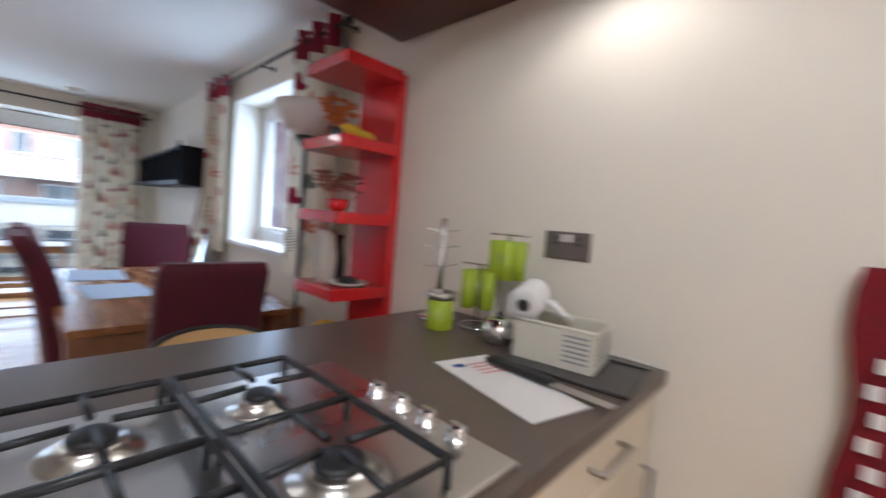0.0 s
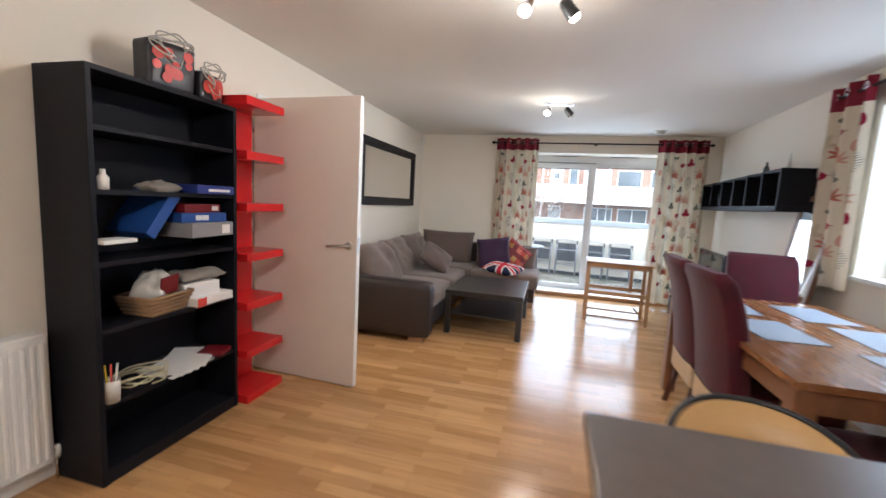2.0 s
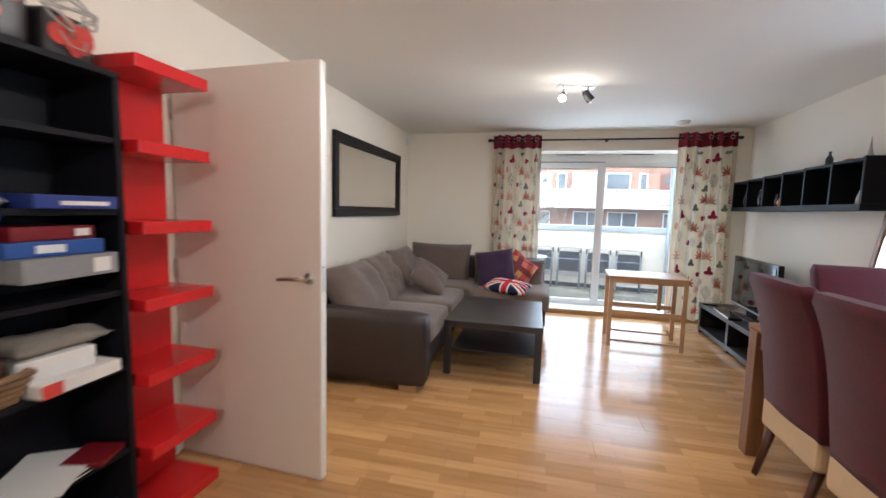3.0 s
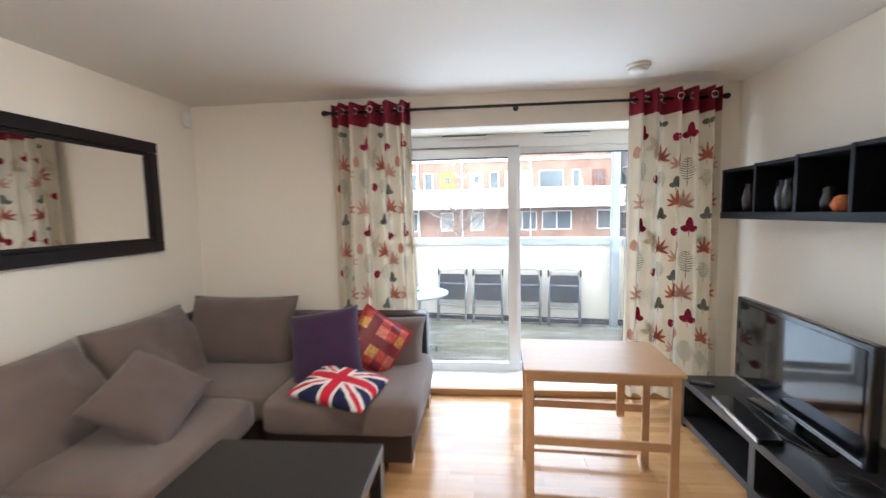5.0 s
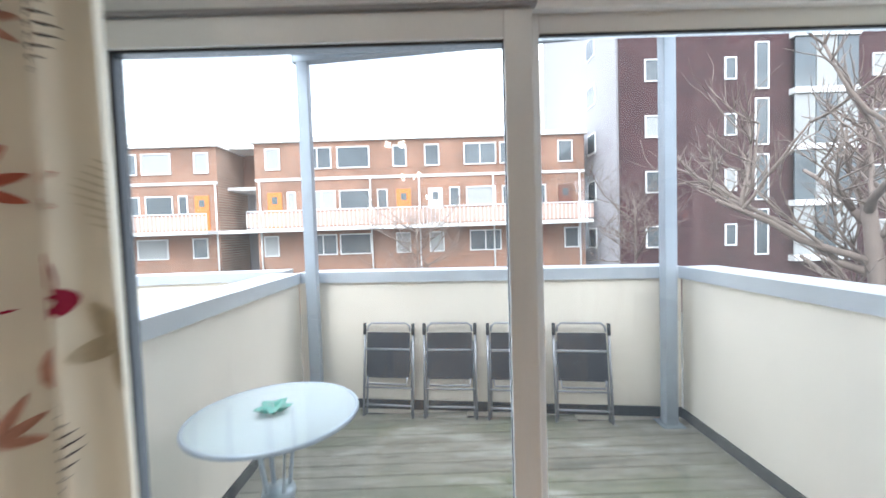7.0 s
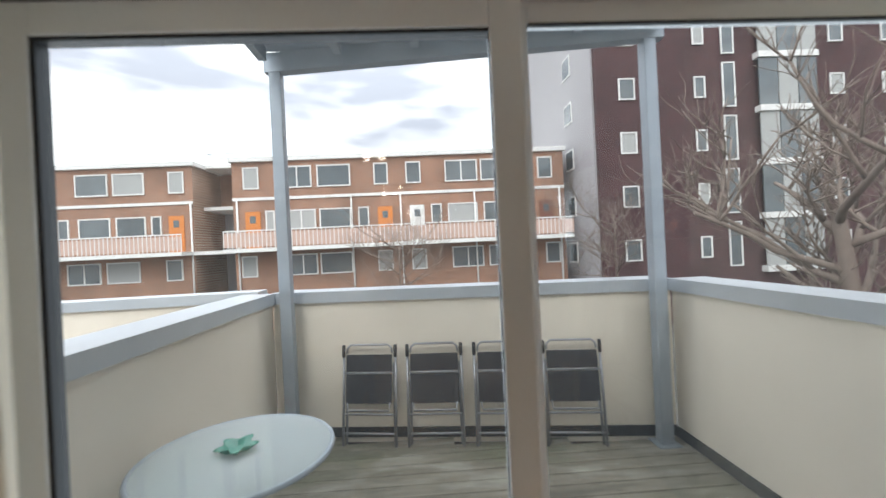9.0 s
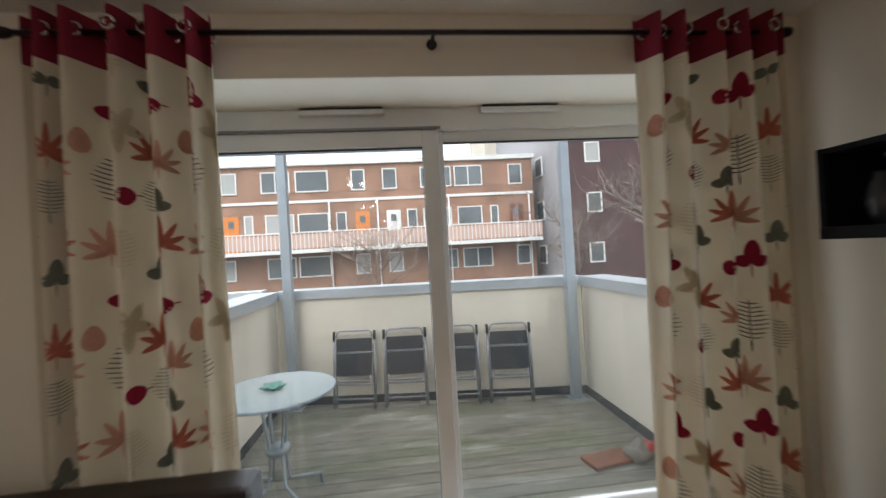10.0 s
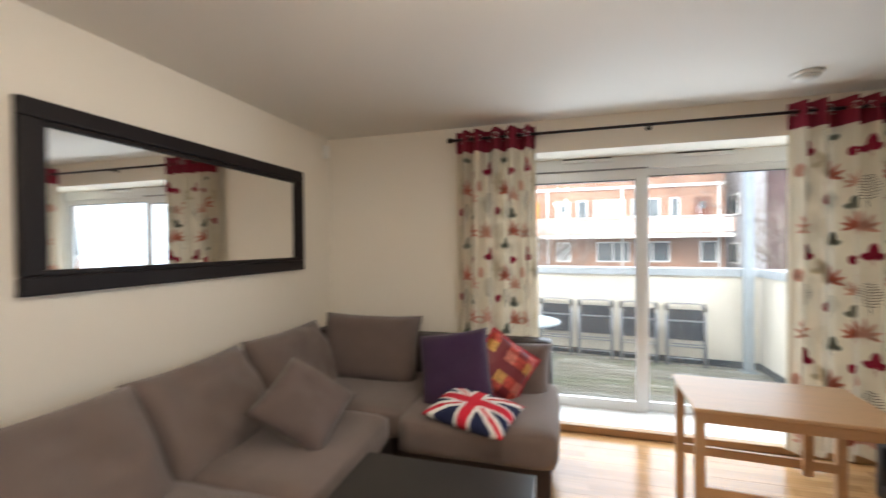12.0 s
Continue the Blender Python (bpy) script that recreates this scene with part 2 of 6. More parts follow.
M = {
    "wall": mat("cream_wall_paint", (0.79, 0.73, 0.63), 0.75, vary=0.025, scale=1.2, fine=220, bump=0.06),
    "ceiling": mat("ceiling_paint", (0.80, 0.77, 0.71), 0.85, vary=0.03, scale=0.9, fine=200, bump=0.05),
    "white": mat("white_gloss_paint", (0.80, 0.79, 0.76), 0.35, vary=0.03, scale=3, bump=0.03),
    "upvc": mat("white_upvc", (0.80, 0.81, 0.82), 0.3, vary=0.02, scale=3, bump=0.0),
    "door": mat("door_paint", (0.74, 0.66, 0.60), 0.45, vary=0.025, scale=1.5, fine=150, bump=0.05),
    "floor": strip_wood("oak_laminate", ((0.42, 0.22, 0.085), (0.60, 0.345, 0.15)), 0.18),
    "gap": mat("floor_gap", (0.2, 0.1, 0.04), 0.8),
    "worktop": mat("brown_grey_laminate", (0.105, 0.078, 0.062), 0.3, vary=0.14, scale=30, fine=500, bump=0.04),
    "cream_unit": mat("cream_cabinet", (0.72, 0.64, 0.50), 0.4, vary=0.03, bump=0.02),
    "bulkhead": mat("dark_mahogany_panel", (0.085, 0.028, 0.022), 0.35, vary=0.15, stretch=(1, 8, 1)),
    "steel": mat("brushed_steel", (0.62, 0.60, 0.57), 0.28, 1.0, vary=0.06, scale=4, fine=200, bump=0.03),
    "chrome": mat("chrome", (0.75, 0.75, 0.75), 0.1, 1.0, vary=0.03, bump=0.0),
    "iron": mat("black_cast_iron", (0.015, 0.015, 0.016), 0.45, vary=0.2, bump=0.2),
    "black": mat("black_brown_veneer", (0.008, 0.008, 0.011), 0.5, spec=0.18, vary=0.25, scale=4, fine=60, bump=0.08, stretch=(1, 1, 6)),
    "black2": mat("black_stained_board", (0.02, 0.018, 0.018), 0.32, vary=0.2, scale=5, bump=0.05),
    "red": mat("red_lacquer", (0.62, 0.014, 0.016), 0.25, vary=0.05, scale=3, bump=0.02, coat=0.3),
    "taupe": mat("taupe_weave", (0.155, 0.112, 0.092), 0.95, vary=0.16, scale=7, fine=400, bump=0.5, sheen=0.25),
    "taupe_dark": mat("mushroom_weave", (0.125, 0.088, 0.075), 0.95, vary=0.14, scale=7, fine=400, bump=0.5, sheen=0.2),
    "leather": mat("dark_brown_leather", (0.028, 0.017, 0.014), 0.5, vary=0.25, scale=12, fine=260, bump=0.35),
    "purple": mat("purple_cotton", (0.035, 0.012, 0.045), 0.9, vary=0.15, fine=350, bump=0.4, sheen=0.15),
    "sequin": mat("red_orange_sequin", (0.45, 0.06, 0.04), 0.35, 0.35, vary=0.7, scale=45, fine=120, bump=0.6),
    "gold": mat("gold_sequin", (0.50, 0.26, 0.07), 0.35, 0.4, vary=0.6, scale=50, fine=140, bump=0.6),
    "sequin_pale": mat("rose_sequin", (0.55, 0.17, 0.12), 0.35, 0.3, vary=0.5, scale=50, fine=140, bump=0.6),
    "sequin_edge": mat("crimson_trim", (0.5, 0.01, 0.03), 0.7),
    "navy": mat("flag_navy", (0.008, 0.012, 0.05), 0.9, vary=0.15, fine=300, bump=0.3),
    "flag_white": mat("flag_white", (0.75, 0.72, 0.68), 0.9, vary=0.06, fine=300, bump=0.3),
    "flag_red": mat("flag_red", (0.55, 0.01, 0.03), 0.9, vary=0.1, fine=300, bump=0.3),
    "beech": mat("beech_wood", (0.50, 0.30, 0.15), 0.38, vary=0.12, scale=3, fine=40, bump=0.08, stretch=(1, 9, 9)),
    "oak_table": mat("oiled_oak", (0.27, 0.115, 0.042), 0.27, vary=0.3, scale=3, fine=30, bump=0.1, stretch=(9, 1, 9)),
    "oak_leg": mat("oak_leg", (0.22, 0.10, 0.045), 0.35, vary=0.3, scale=3, fine=30, bump=0.1, stretch=(9, 9, 1)),
    "velvet": mat("burgundy_velvet", (0.07, 0.003, 0.012), 0.85, vary=0.4, scale=9, fine=120, bump=0.25, sheen=0.1),
    "cream_leather": mat("cream_leatherette", (0.62, 0.47, 0.30), 0.5, vary=0.08, fine=200, bump=0.15),
    "dark_leg": mat("dark_wood_leg", (0.07, 0.022, 0.012), 0.35, vary=0.2, bump=0.05),
    "mat_blue": mat("pale_blue_placemat", (0.42, 0.50, 0.60), 0.55, vary=0.05, fine=300, bump=0.2),
    "tan": mat("tan_vinyl", (0.60, 0.37, 0.15), 0.4, vary=0.06, bump=0.08),
    "cloth": mat("cream_curtain_cotton", (0.70, 0.63, 0.50), 0.9, vary=0.05, scale=5, fine=500, bump=0.25, trans=0.14),
    "band": mat("burgundy_curtain_band", (0.22, 0.007, 0.028), 0.8, vary=0.1, fine=400, bump=0.2),
    "p_crimson": mat("crimson_print", (0.30, 0.008, 0.04), 0.9, vary=0.08, bump=0, trans=0.2),
    "p_coral": mat("coral_print", (0.50, 0.15, 0.10), 0.9, vary=0.15, scale=60, bump=0, trans=0.25),
    "p_salmon": mat("salmon_print", (0.60, 0.33, 0.25), 0.9, vary=0.12, scale=60, bump=0, trans=0.3),
    "p_green": mat("grey_green_print", (0.17, 0.175, 0.14), 0.9, vary=0.15, bump=0, trans=0.2),
    "p_beige": mat("beige_print", (0.58, 0.51, 0.37), 0.9, vary=0.1, bump=0, trans=0.3),
    "p_dark": mat("dark_line_print", (0.05, 0.04, 0.045), 0.9, bump=0),
    "pole": mat("dark_bronze_pole", (0.03, 0.022, 0.02), 0.4, 0.6, vary=0.1, bump=0.02),
    "mirror": mat("mirror_silver", (0.9, 0.9, 0.89), 0.015, 1.0, vary=0.0, bump=0.0),
    "frame": mat("espresso_wood_frame", (0.012, 0.008, 0.008), 0.5, spec=0.25, vary=0.25, scale=5, bump=0.06),
    # the faint translucent share stands in for glare over the view
    "glass": glass_mat("window_glass", haze=0.009, veil=True),
    "table_glass": glass_mat("frosted_glass", (0.72, 0.82, 0.82), 0.45, 0.12),
    "clear": glass_mat("clear_glass", (0.9, 0.92, 0.9)),
    "bulb": glow("lit_bulb", (1.0, 0.8, 0.5), 26),
    "plastic": mat("white_plastic", (0.75, 0.73, 0.68), 0.4, vary=0.03, bump=0),
    "screen": mat("tv_screen", (0.006, 0.006, 0.008), 0.06, vary=0.1, bump=0, spec=0.6),
    "gloss_black": mat("piano_black", (0.008, 0.008, 0.009), 0.12, vary=0.1, bump=0),
    "render": mat("cream_render", (0.76, 0.70, 0.60), 0.9, vary=0.12, scale=1.6, fine=120, bump=0.3),
    "coping": mat("grey_metal_coping", (0.48, 0.52, 0.56), 0.4, 0.3, vary=0.1, scale=3, bump=0.05),
    "galv": mat("galvanised_steel", (0.36, 0.41, 0.46), 0.45, 0.4, vary=0.14, scale=8, bump=0.08),
    "deck": weathered_deck(),
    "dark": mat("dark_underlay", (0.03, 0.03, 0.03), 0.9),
    "mesh": mat("black_textilene", (0.022, 0.022, 0.026), 0.7, vary=0.2, fine=500, bump=0.4),
    "alu": mat("grey_tube", (0.33, 0.34, 0.36), 0.35, 0.7, vary=0.08, bump=0.02),
    "teal": mat("teal_glass_dish", (0.10, 0.35, 0.27), 0.12, vary=0.2, bump=0.05),
    "brick": brick_mat("red_brick", (0.33, 0.15, 0.085), (0.24, 0.105, 0.06), (0.36, 0.29, 0.23)),
    "pbrick": brick_mat("maroon_brick", (0.075, 0.026, 0.026), (0.055, 0.02, 0.022), (0.075, 0.05, 0.05)),
    "stone": mat("white_band", (0.72, 0.72, 0.70), 0.7, vary=0.1, scale=2),
    # grey of the stair link, and of the tower's light-catching side
    "grey_render": mat("grey_wall_and_lit_side", (0.36, 0.35, 0.36), 0.85, vary=0.1, scale=1),
    "pane": mat("reflective_pane", (0.10, 0.12, 0.13), 0.06, vary=0.5, scale=0.9, bump=0, spec=0.8),
    "net": mat("net_curtain", (0.38, 0.39, 0.38), 0.9, vary=0.15, scale=3, stretch=(6, 1, 0.3)),
    "odoor": mat("orange_door", (0.60, 0.20, 0.035), 0.5, vary=0.1),
    "bdoor": mat("brown_door", (0.16, 0.06, 0.035), 0.6, vary=0.1),
    "rail": mat("balcony_rail_panel", (0.55, 0.38, 0.31), 0.7, vary=0.1),
    "bark": mat("grey_bark", (0.18, 0.14, 0.115), 0.9, vary=0.3, scale=9, bump=0.5),
    "ground": mat("asphalt_ground", (0.07, 0.07, 0.065), 0.9, vary=0.3, scale=0.6),
    "lime": mat("lime_green_plastic", (0.33, 0.42, 0.01), 0.35, vary=0.05, bump=0),
    "paper": mat("white_paper", (0.78, 0.76, 0.74), 0.85, vary=0.04, fine=150, bump=0.12),
    "basket": mat("cream_plastic_basket", (0.66, 0.62, 0.52), 0.45, vary=0.04, bump=0),
    "tin": mat("dark_tray", (0.05, 0.045, 0.042), 0.35, vary=0.1, bump=0.02),
    "socket": mat("grey_metal_socket", (0.22, 0.2, 0.19), 0.35, 0.7, vary=0.06, bump=0),
    "blue": mat("blue_binder", (0.02, 0.075, 0.30), 0.5, vary=0.08, bump=0.03),
    "darkblue": mat("dark_blue_card", (0.02, 0.04, 0.22), 0.4, vary=0.1, bump=0),
    "darkred": mat("dark_red_binder", (0.16, 0.006, 0.012), 0.45, vary=0.08, bump=0.02),
    "greyfile": mat("grey_binder", (0.26, 0.26, 0.27), 0.5, vary=0.08, bump=0.03),
    "wicker": mat("tan_wicker", (0.28, 0.17, 0.085), 0.75, vary=0.3, fine=120, bump=0.6),
    "cable": mat("cream_cable", (0.62, 0.56, 0.36), 0.5, vary=0.05, bump=0),
    "greycable": mat("grey_cable", (0.42, 0.4, 0.36), 0.5, vary=0.1, bump=0),
    "bag_dark": mat("patterned_gift_bag", (0.03, 0.026, 0.028), 0.4, vary=0.3, scale=20, bump=0.05),
    "bag_red": mat("gift_bag_red", (0.58, 0.06, 0.045), 0.45, vary=0.15, bump=0),
    "grey_soft": mat("grey_cloth_rag", (0.25, 0.22, 0.19), 0.95, vary=0.2, fine=150, bump=0.5),
    "shade": mat("uplighter_shade", (0.70, 0.66, 0.62), 0.4, vary=0.03, bump=0),
    "yellow": mat("yellow_plastic", (0.72, 0.48, 0.02), 0.45, vary=0.1, bump=0),
    "orange": mat("orange_flower", (0.62, 0.20, 0.06), 0.8, vary=0.4, scale=40),
    "pinkfl": mat("dusty_pink_flower", (0.42, 0.16, 0.13), 0.85, vary=0.4, scale=40),
    "ceramic_dark": mat("dark_ceramic", (0.03, 0.028, 0.03), 0.25, vary=0.2, bump=0.02),
    "ceramic": mat("pale_ceramic", (0.55, 0.52, 0.47), 0.3, vary=0.1, bump=0.02),
    "wood_trim": mat("oak_threshold", (0.42, 0.24, 0.11), 0.4, vary=0.15, stretch=(1, 9, 9)),
    "smalltimber": mat("rusty_board", (0.20, 0.085, 0.05), 0.8, vary=0.4, scale=9, bump=0.3),
    "fabric_pattern": mat("red_white_towel", (0.17, 0.004, 0.01), 0.9, vary=0.3, scale=20, bump=0.3),
}


# ---- mesh helpers ----
def mesh_of(name, bm, material):
    me = bpy.data.meshes.new(name)
    bm.normal_update()
    bm.to_mesh(me)
    bm.free()
    for mm in material if isinstance(material, (list, tuple)) else [material]:
        me.materials.append(M[mm])
    return me


def part(name, bm, material, parent, label="", smooth=False):
    me = mesh_of(name, bm, material)
    if smooth:
        for p in me.polygons:
            p.use_smooth = True
    ob = new(name, me)
    ob.parent = parent
    if label:
        tagged(ob, label)
    return ob


def thing(name, label, category, at=(0, 0, 0), rz=0, group="", kind=""):
    ob = new(name)
    ob.matrix_world = pose(*at, 0, 0, rz)
    ob.empty_display_size = 0.1
    return tagged(ob, label, category, group, kind)


def setting(name, bm, material, label, category, smooth=False):
    ob = part(name, bm, material, None, "", smooth)
    return tagged(ob, label, category, "", "structure")


def add_box(bm, lo, hi, bevel=0.0, m=None, seg=2):
    t = bmesh.new()
    bmesh.ops.create_cube(t, size=1)
    c = [(a + b) / 2 for a, b in zip(lo, hi)]
    s = [b - a for a, b in zip(lo, hi)]
    for v in t.verts:
        v.co = Vector((c[0] + v.co.x * s[0], c[1] + v.co.y * s[1], c[2] + v.co.z * s[2]))
    if bevel:
        bmesh.ops.bevel(t, geom=t.edges[:], offset=bevel, segments=seg, profile=0.6, affect="EDGES", clamp_overlap=True)
    if m:
        bmesh.ops.transform(t, matrix=m, verts=t.verts)
    merge(bm, t)
    return bm


def merge(bm, t, mi=0):
    vs = {v: bm.verts.new(v.co) for v in t.verts}
    for f in t.faces:
        g = bm.faces.new([vs[v] for v in f.verts])
        g.material_index, g.smooth = mi, f.smooth
    t.free()


def box(lo, hi, bevel=0.003, m=None, seg=2):
    return add_box(bmesh.new(), lo, hi, bevel, m, seg)


def boxes(*pairs, bevel=0.003):
    bm = bmesh.new()
    for lo, hi in pairs:
        add_box(bm, lo, hi, bevel)
    return bm


def lathe(profile, seg=24, at=(0, 0, 0), m=None):
    """A turned shape from rows of (radius, height)."""
    bm = bmesh.new()
    rings = []
    for r, z in profile:
        rings.append([bm.verts.new((at[0] + max(r, 1e-4) * math.cos(2 * math.pi * k / seg), at[1] + max(r, 1e-4) * math.sin(2 * math.pi * k / seg), at[2] + z)) for k in range(seg)])
    for a, b in zip(rings, rings[1:]):
        for k in range(seg):
            f = bm.faces.new((a[k], a[(k + 1) % seg], b[(k + 1) % seg], b[k]))
            f.smooth = True
    bm.faces.new(rings[0][::-1])
    bm.faces.new(rings[-1])
    if m:
        bmesh.ops.transform(bm, matrix=m, verts=bm.verts)
    return bm


def tube(points, r, seg=8, closed=False, bm=None, taper=None):
    """A round bar along points."""
    bm = bm or bmesh.new()
    pts = [Vector(p) for p in points]
    n = len(pts)
    rings = []
    ref = Vector((0, 0, 1))
    for i, p in enumerate(pts):
        d = (pts[(i + 1) % n] - pts[i - 1]) if closed else (pts[min(i + 1, n - 1)] - pts[max(i - 1, 0)])
        d.normalize()
        side = d.cross(ref)
        if side.length < 0.05:
            side = d.cross(Vector((1, 0, 0)))
        side.normalize()
        up = side.cross(d)
        rad = r if taper is None else r + (taper - r) * i / (n - 1)
        rings.append([bm.verts.new(p + rad * (side * math.cos(2 * math.pi * k / seg) + up * math.sin(2 * math.pi * k / seg))) for k in range(seg)])
    for i in range(n if closed else n - 1):
        a, b = rings[i], rings[(i + 1) % n]
        for k in range(seg):
            f = bm.faces.new((a[k], a[(k + 1) % seg], b[(k + 1) % seg], b[k]))
            f.smooth = True
    if not closed:
        bm.faces.new(rings[0][::-1])
        bm.faces.new(rings[-1])
    return bm


def arc(c, r, a0, a1, n, plane="xy"):
    out = []
    for k in range(n):
        a = radians(a0 + (a1 - a0) * k / (n - 1))
        u, v = r * math.cos(a), r * math.sin(a)
        out.append((c[0] + u, c[1] + v, c[2]) if plane == "xy" else (c[0] + u, c[1], c[2] + v) if plane == "xz" else (c[0], c[1] + u, c[2] + v))
    return out


def cushion(w, h, t, m, n=18, seed=0, lump=0.012, square=3.0, pinch=0.06):
    """A stuffed cushion: width along x, height along y, thickness along z."""
    bm = bmesh.new()
    for side in (1, -1):
        g = []
        for i in range(n + 1):
            row = []
            for j in range(n + 1):
                u, v = 2 * i / n - 1, 2 * j / n - 1
                k = max(0.0, (1 - abs(u) ** square) * (1 - abs(v) ** square)) ** 0.5
                sx = 1 - pinch * (1 - abs(u) ** 2) * (abs(v) ** 4) * 0 - pinch * (1 - v * v) * abs(u) ** 3
                sy = 1 - pinch * (1 - u * u) * abs(v) ** 3
                q = noise.noise(Vector((u * 1.7 + seed * 7.1, v * 1.7 - seed * 3.3, side * 1.3)))
                q2 = noise.noise(Vector((u * 5 + seed, v * 5, side)))
                row.append(bm.verts.new((u * sx * w / 2, v * sy * h / 2, side * (t / 2 * k + (lump * q + lump * 0.35 * q2) * k))))
            g.append(row)
        for i in range(n):
            for j in range(n):
                q = (g[i][j], g[i + 1][j], g[i + 1][j + 1], g[i][j + 1])
                f = bm.faces.new(q if side > 0 else q[::-1])
                f.smooth = True
    bmesh.ops.remove_doubles(bm, verts=bm.verts, dist=0.0008)
    bmesh.ops.transform(bm, matrix=m, verts=bm.verts)
    return bm


def soft_box(lo, hi, r, seed=0, lump=0.006, cuts=7):
    """An upholstered block with rounded, slightly uneven faces."""
    bm = bmesh.new()
    bmesh.ops.create_cube(bm, size=2)
    bmesh.ops.subdivide_edges(bm, edges=bm.edges[:], cuts=cuts, use_grid_fill=True)
    c = Vector([(a + b) / 2 for a, b in zip(lo, hi)])
    s = Vector([(b - a) / 2 for a, b in zip(lo, hi)])
    for v in bm.verts:
        p = Vector((v.co.x * s.x, v.co.y * s.y, v.co.z * s.z))
        core = Vector([max(-(s[k] - r), min(s[k] - r, p[k])) for k in range(3)])
        d = p - core
        p = core + (d.normalized() * r if d.length > 1e-6 else d)
        q = noise.noise(p * 4 + Vector((seed * 5.3, seed, 0)))
        v.co = c + p + p.normalized() * q * lump
    for f in bm.faces:
        f.smooth = True
    return bm


def xr(y):
    """The inner face of the wall with the side window, which runs a little askew."""
    return 1.805 + 0.025 * y


def prism(quad, z0, z1):
    """An upright block over a four-cornered plan."""
    bm = bmesh.new()
    a = [bm.verts.new((x, y, z0)) for x, y in quad]
    b = [bm.verts.new((x, y, z1)) for x, y in quad]
    bm.faces.new(a[::-1])
    bm.faces.new(b)
    for k in range(4):
        bm.faces.new((a[k], a[(k + 1) % 4], b[(k + 1) % 4], b[k]))
    bmesh.ops.recalc_face_normals(bm, faces=bm.faces)
    return bm


# ---- the room's shell ----
XL, YF, YB, H = -2.31, 6.65, -2.2, 2.40
WT = 0.34


def right_block(y0, y1, z0, z1):
    return prism([(xr(y0), y0), (xr(y1), y1), (xr(y1) + WT, y1), (xr(y0) + WT, y0)], z0, z1)


def joined(*bms):
    bm = bmesh.new()
    for b in bms:
        merge(bm, b)
    return bm


WY0, WY1, WZ0, WZ1 = 2.25, 3.74, 0.95, 2.14
setting("wall_right", joined(right_block(YB, WY0, 0, H), right_block(WY1, 7.07, 0, H), right_block(WY0, WY1, 0, WZ0), right_block(WY0, WY1, WZ1, H)), "wall", "cream painted plaster wall with a deep window recess", "wall")
DY0, DY1 = 2.79, 3.63
setting("wall_left", boxes(((XL - 0.12, YB, 0), (XL, DY0, H)), ((XL - 0.12, DY1, 0), (XL, 7.0, H)), ((XL - 0.12, DY0, 2.03), (XL, DY1, H)), bevel=0), "wall", "cream painted plaster wall with the hall doorway", "wall")
PX0, PX1, PZ = -0.92, 1.78, 2.148
setting("wall_patio", boxes(((XL, YF, 0), (PX0, 7.07, H)), ((PX1, YF, 0), (xr(YF), 7.07, H)), ((PX0, YF, PZ), (PX1, 7.07, H)), bevel=0), "wall", "cream painted wall round the wide patio opening", "wall")
setting("wall_kitchen", box((XL, YB - 0.12, 0), (2.1, YB, H), 0), "wall", "cream painted plaster end wall of the kitchen", "wall")
setting("ceiling", box((XL - 0.1, YB - 0.1, H), (2.3, 7.07, H + 0.12), 0), "ceiling", "plain off-white painted ceiling", "ceiling")
setting("hall_walls", boxes(((-3.7, 2.3, 0), (-3.58, 4.2, H)), ((-3.58, 2.3, 0), (XL - 0.12, 2.42, H)), ((-3.58, 4.08, 0), (XL - 0.12, 4.2, H)), bevel=0), "wall", "cream walls of the hall behind the open door", "wall")
setting("hall_ceiling", box((-3.7, 2.3, H), (XL - 0.1, 4.2, H + 0.12), 0), "ceiling", "off-white hall ceiling", "ceiling")
setting("hall_floor", box((-3.7, 2.3, -0.1), (XL, 4.2, -0.004), 0), "floor", "oak laminate floor of the hall", "floor")
floor = setting("floor", box((XL, YB, -0.1), (2.02, YF, -0.006), 0), "gap", "oak laminate floor laid in narrow staggered strips", "floor")
door_frame = setting("door_frame", boxes(((XL - 0.12, DY0, 0), (XL + 0.012, DY0 + 0.03, 2.03)), ((XL - 0.12, DY1 - 0.03, 0), (XL + 0.012, DY1, 2.03)), ((XL - 0.12, DY0 + 0.03, 2.0), (XL + 0.012, DY1 - 0.03, 2.03)), bevel=0.002), "white", "white painted door lining of the hall doorway", "door frame")
bb = bmesh.new()
for lo, hi in (((XL, YB, 0), (XL + 0.015, DY0 - 0.06, 0.09)), ((XL, DY1 + 0.06, 0), (XL + 0.015, YF - 0.015, 0.09)), ((XL + 0.015, YF - 0.015, 0), (PX0, YF, 0.09)), ((PX1, YF - 0.015, 0), (xr(YF) - 0.01, YF, 0.09))):
    add_box(bb, lo, hi, 0.003)
merge(bb, prism([(xr(YB) - 0.015, YB), (xr(YF) - 0.015, YF - 0.015), (xr(YF), YF - 0.015), (xr(YB), YB)], 0, 0.09))
setting("baseboard", bb, "white", "white painted skirting board round the room", "skirting")
# raised threshold in the patio recess
setting("threshold", box((PX0, 6.60, 0), (PX1, 6.66, 0.055), 0.008), "wood_trim", "oak nosing of the patio door step", "threshold")
setting("patio_step", box((PX0, 6.66, 0), (PX1, 7.0, 0.05), 0.002), "white", "white step board inside the patio doors", "step")
# inner sill of the side window
setting("window_sill", prism([(xr(WY0) - 0.03, WY0 - 0.04), (xr(WY1) - 0.03, WY1 + 0.04), (xr(WY1) + 0.2, WY1 + 0.04), (xr(WY0) + 0.2, WY0 - 0.04)], WZ0 - 0.012, WZ0 + 0.018), "white", "white gloss window sill board", "window sill")


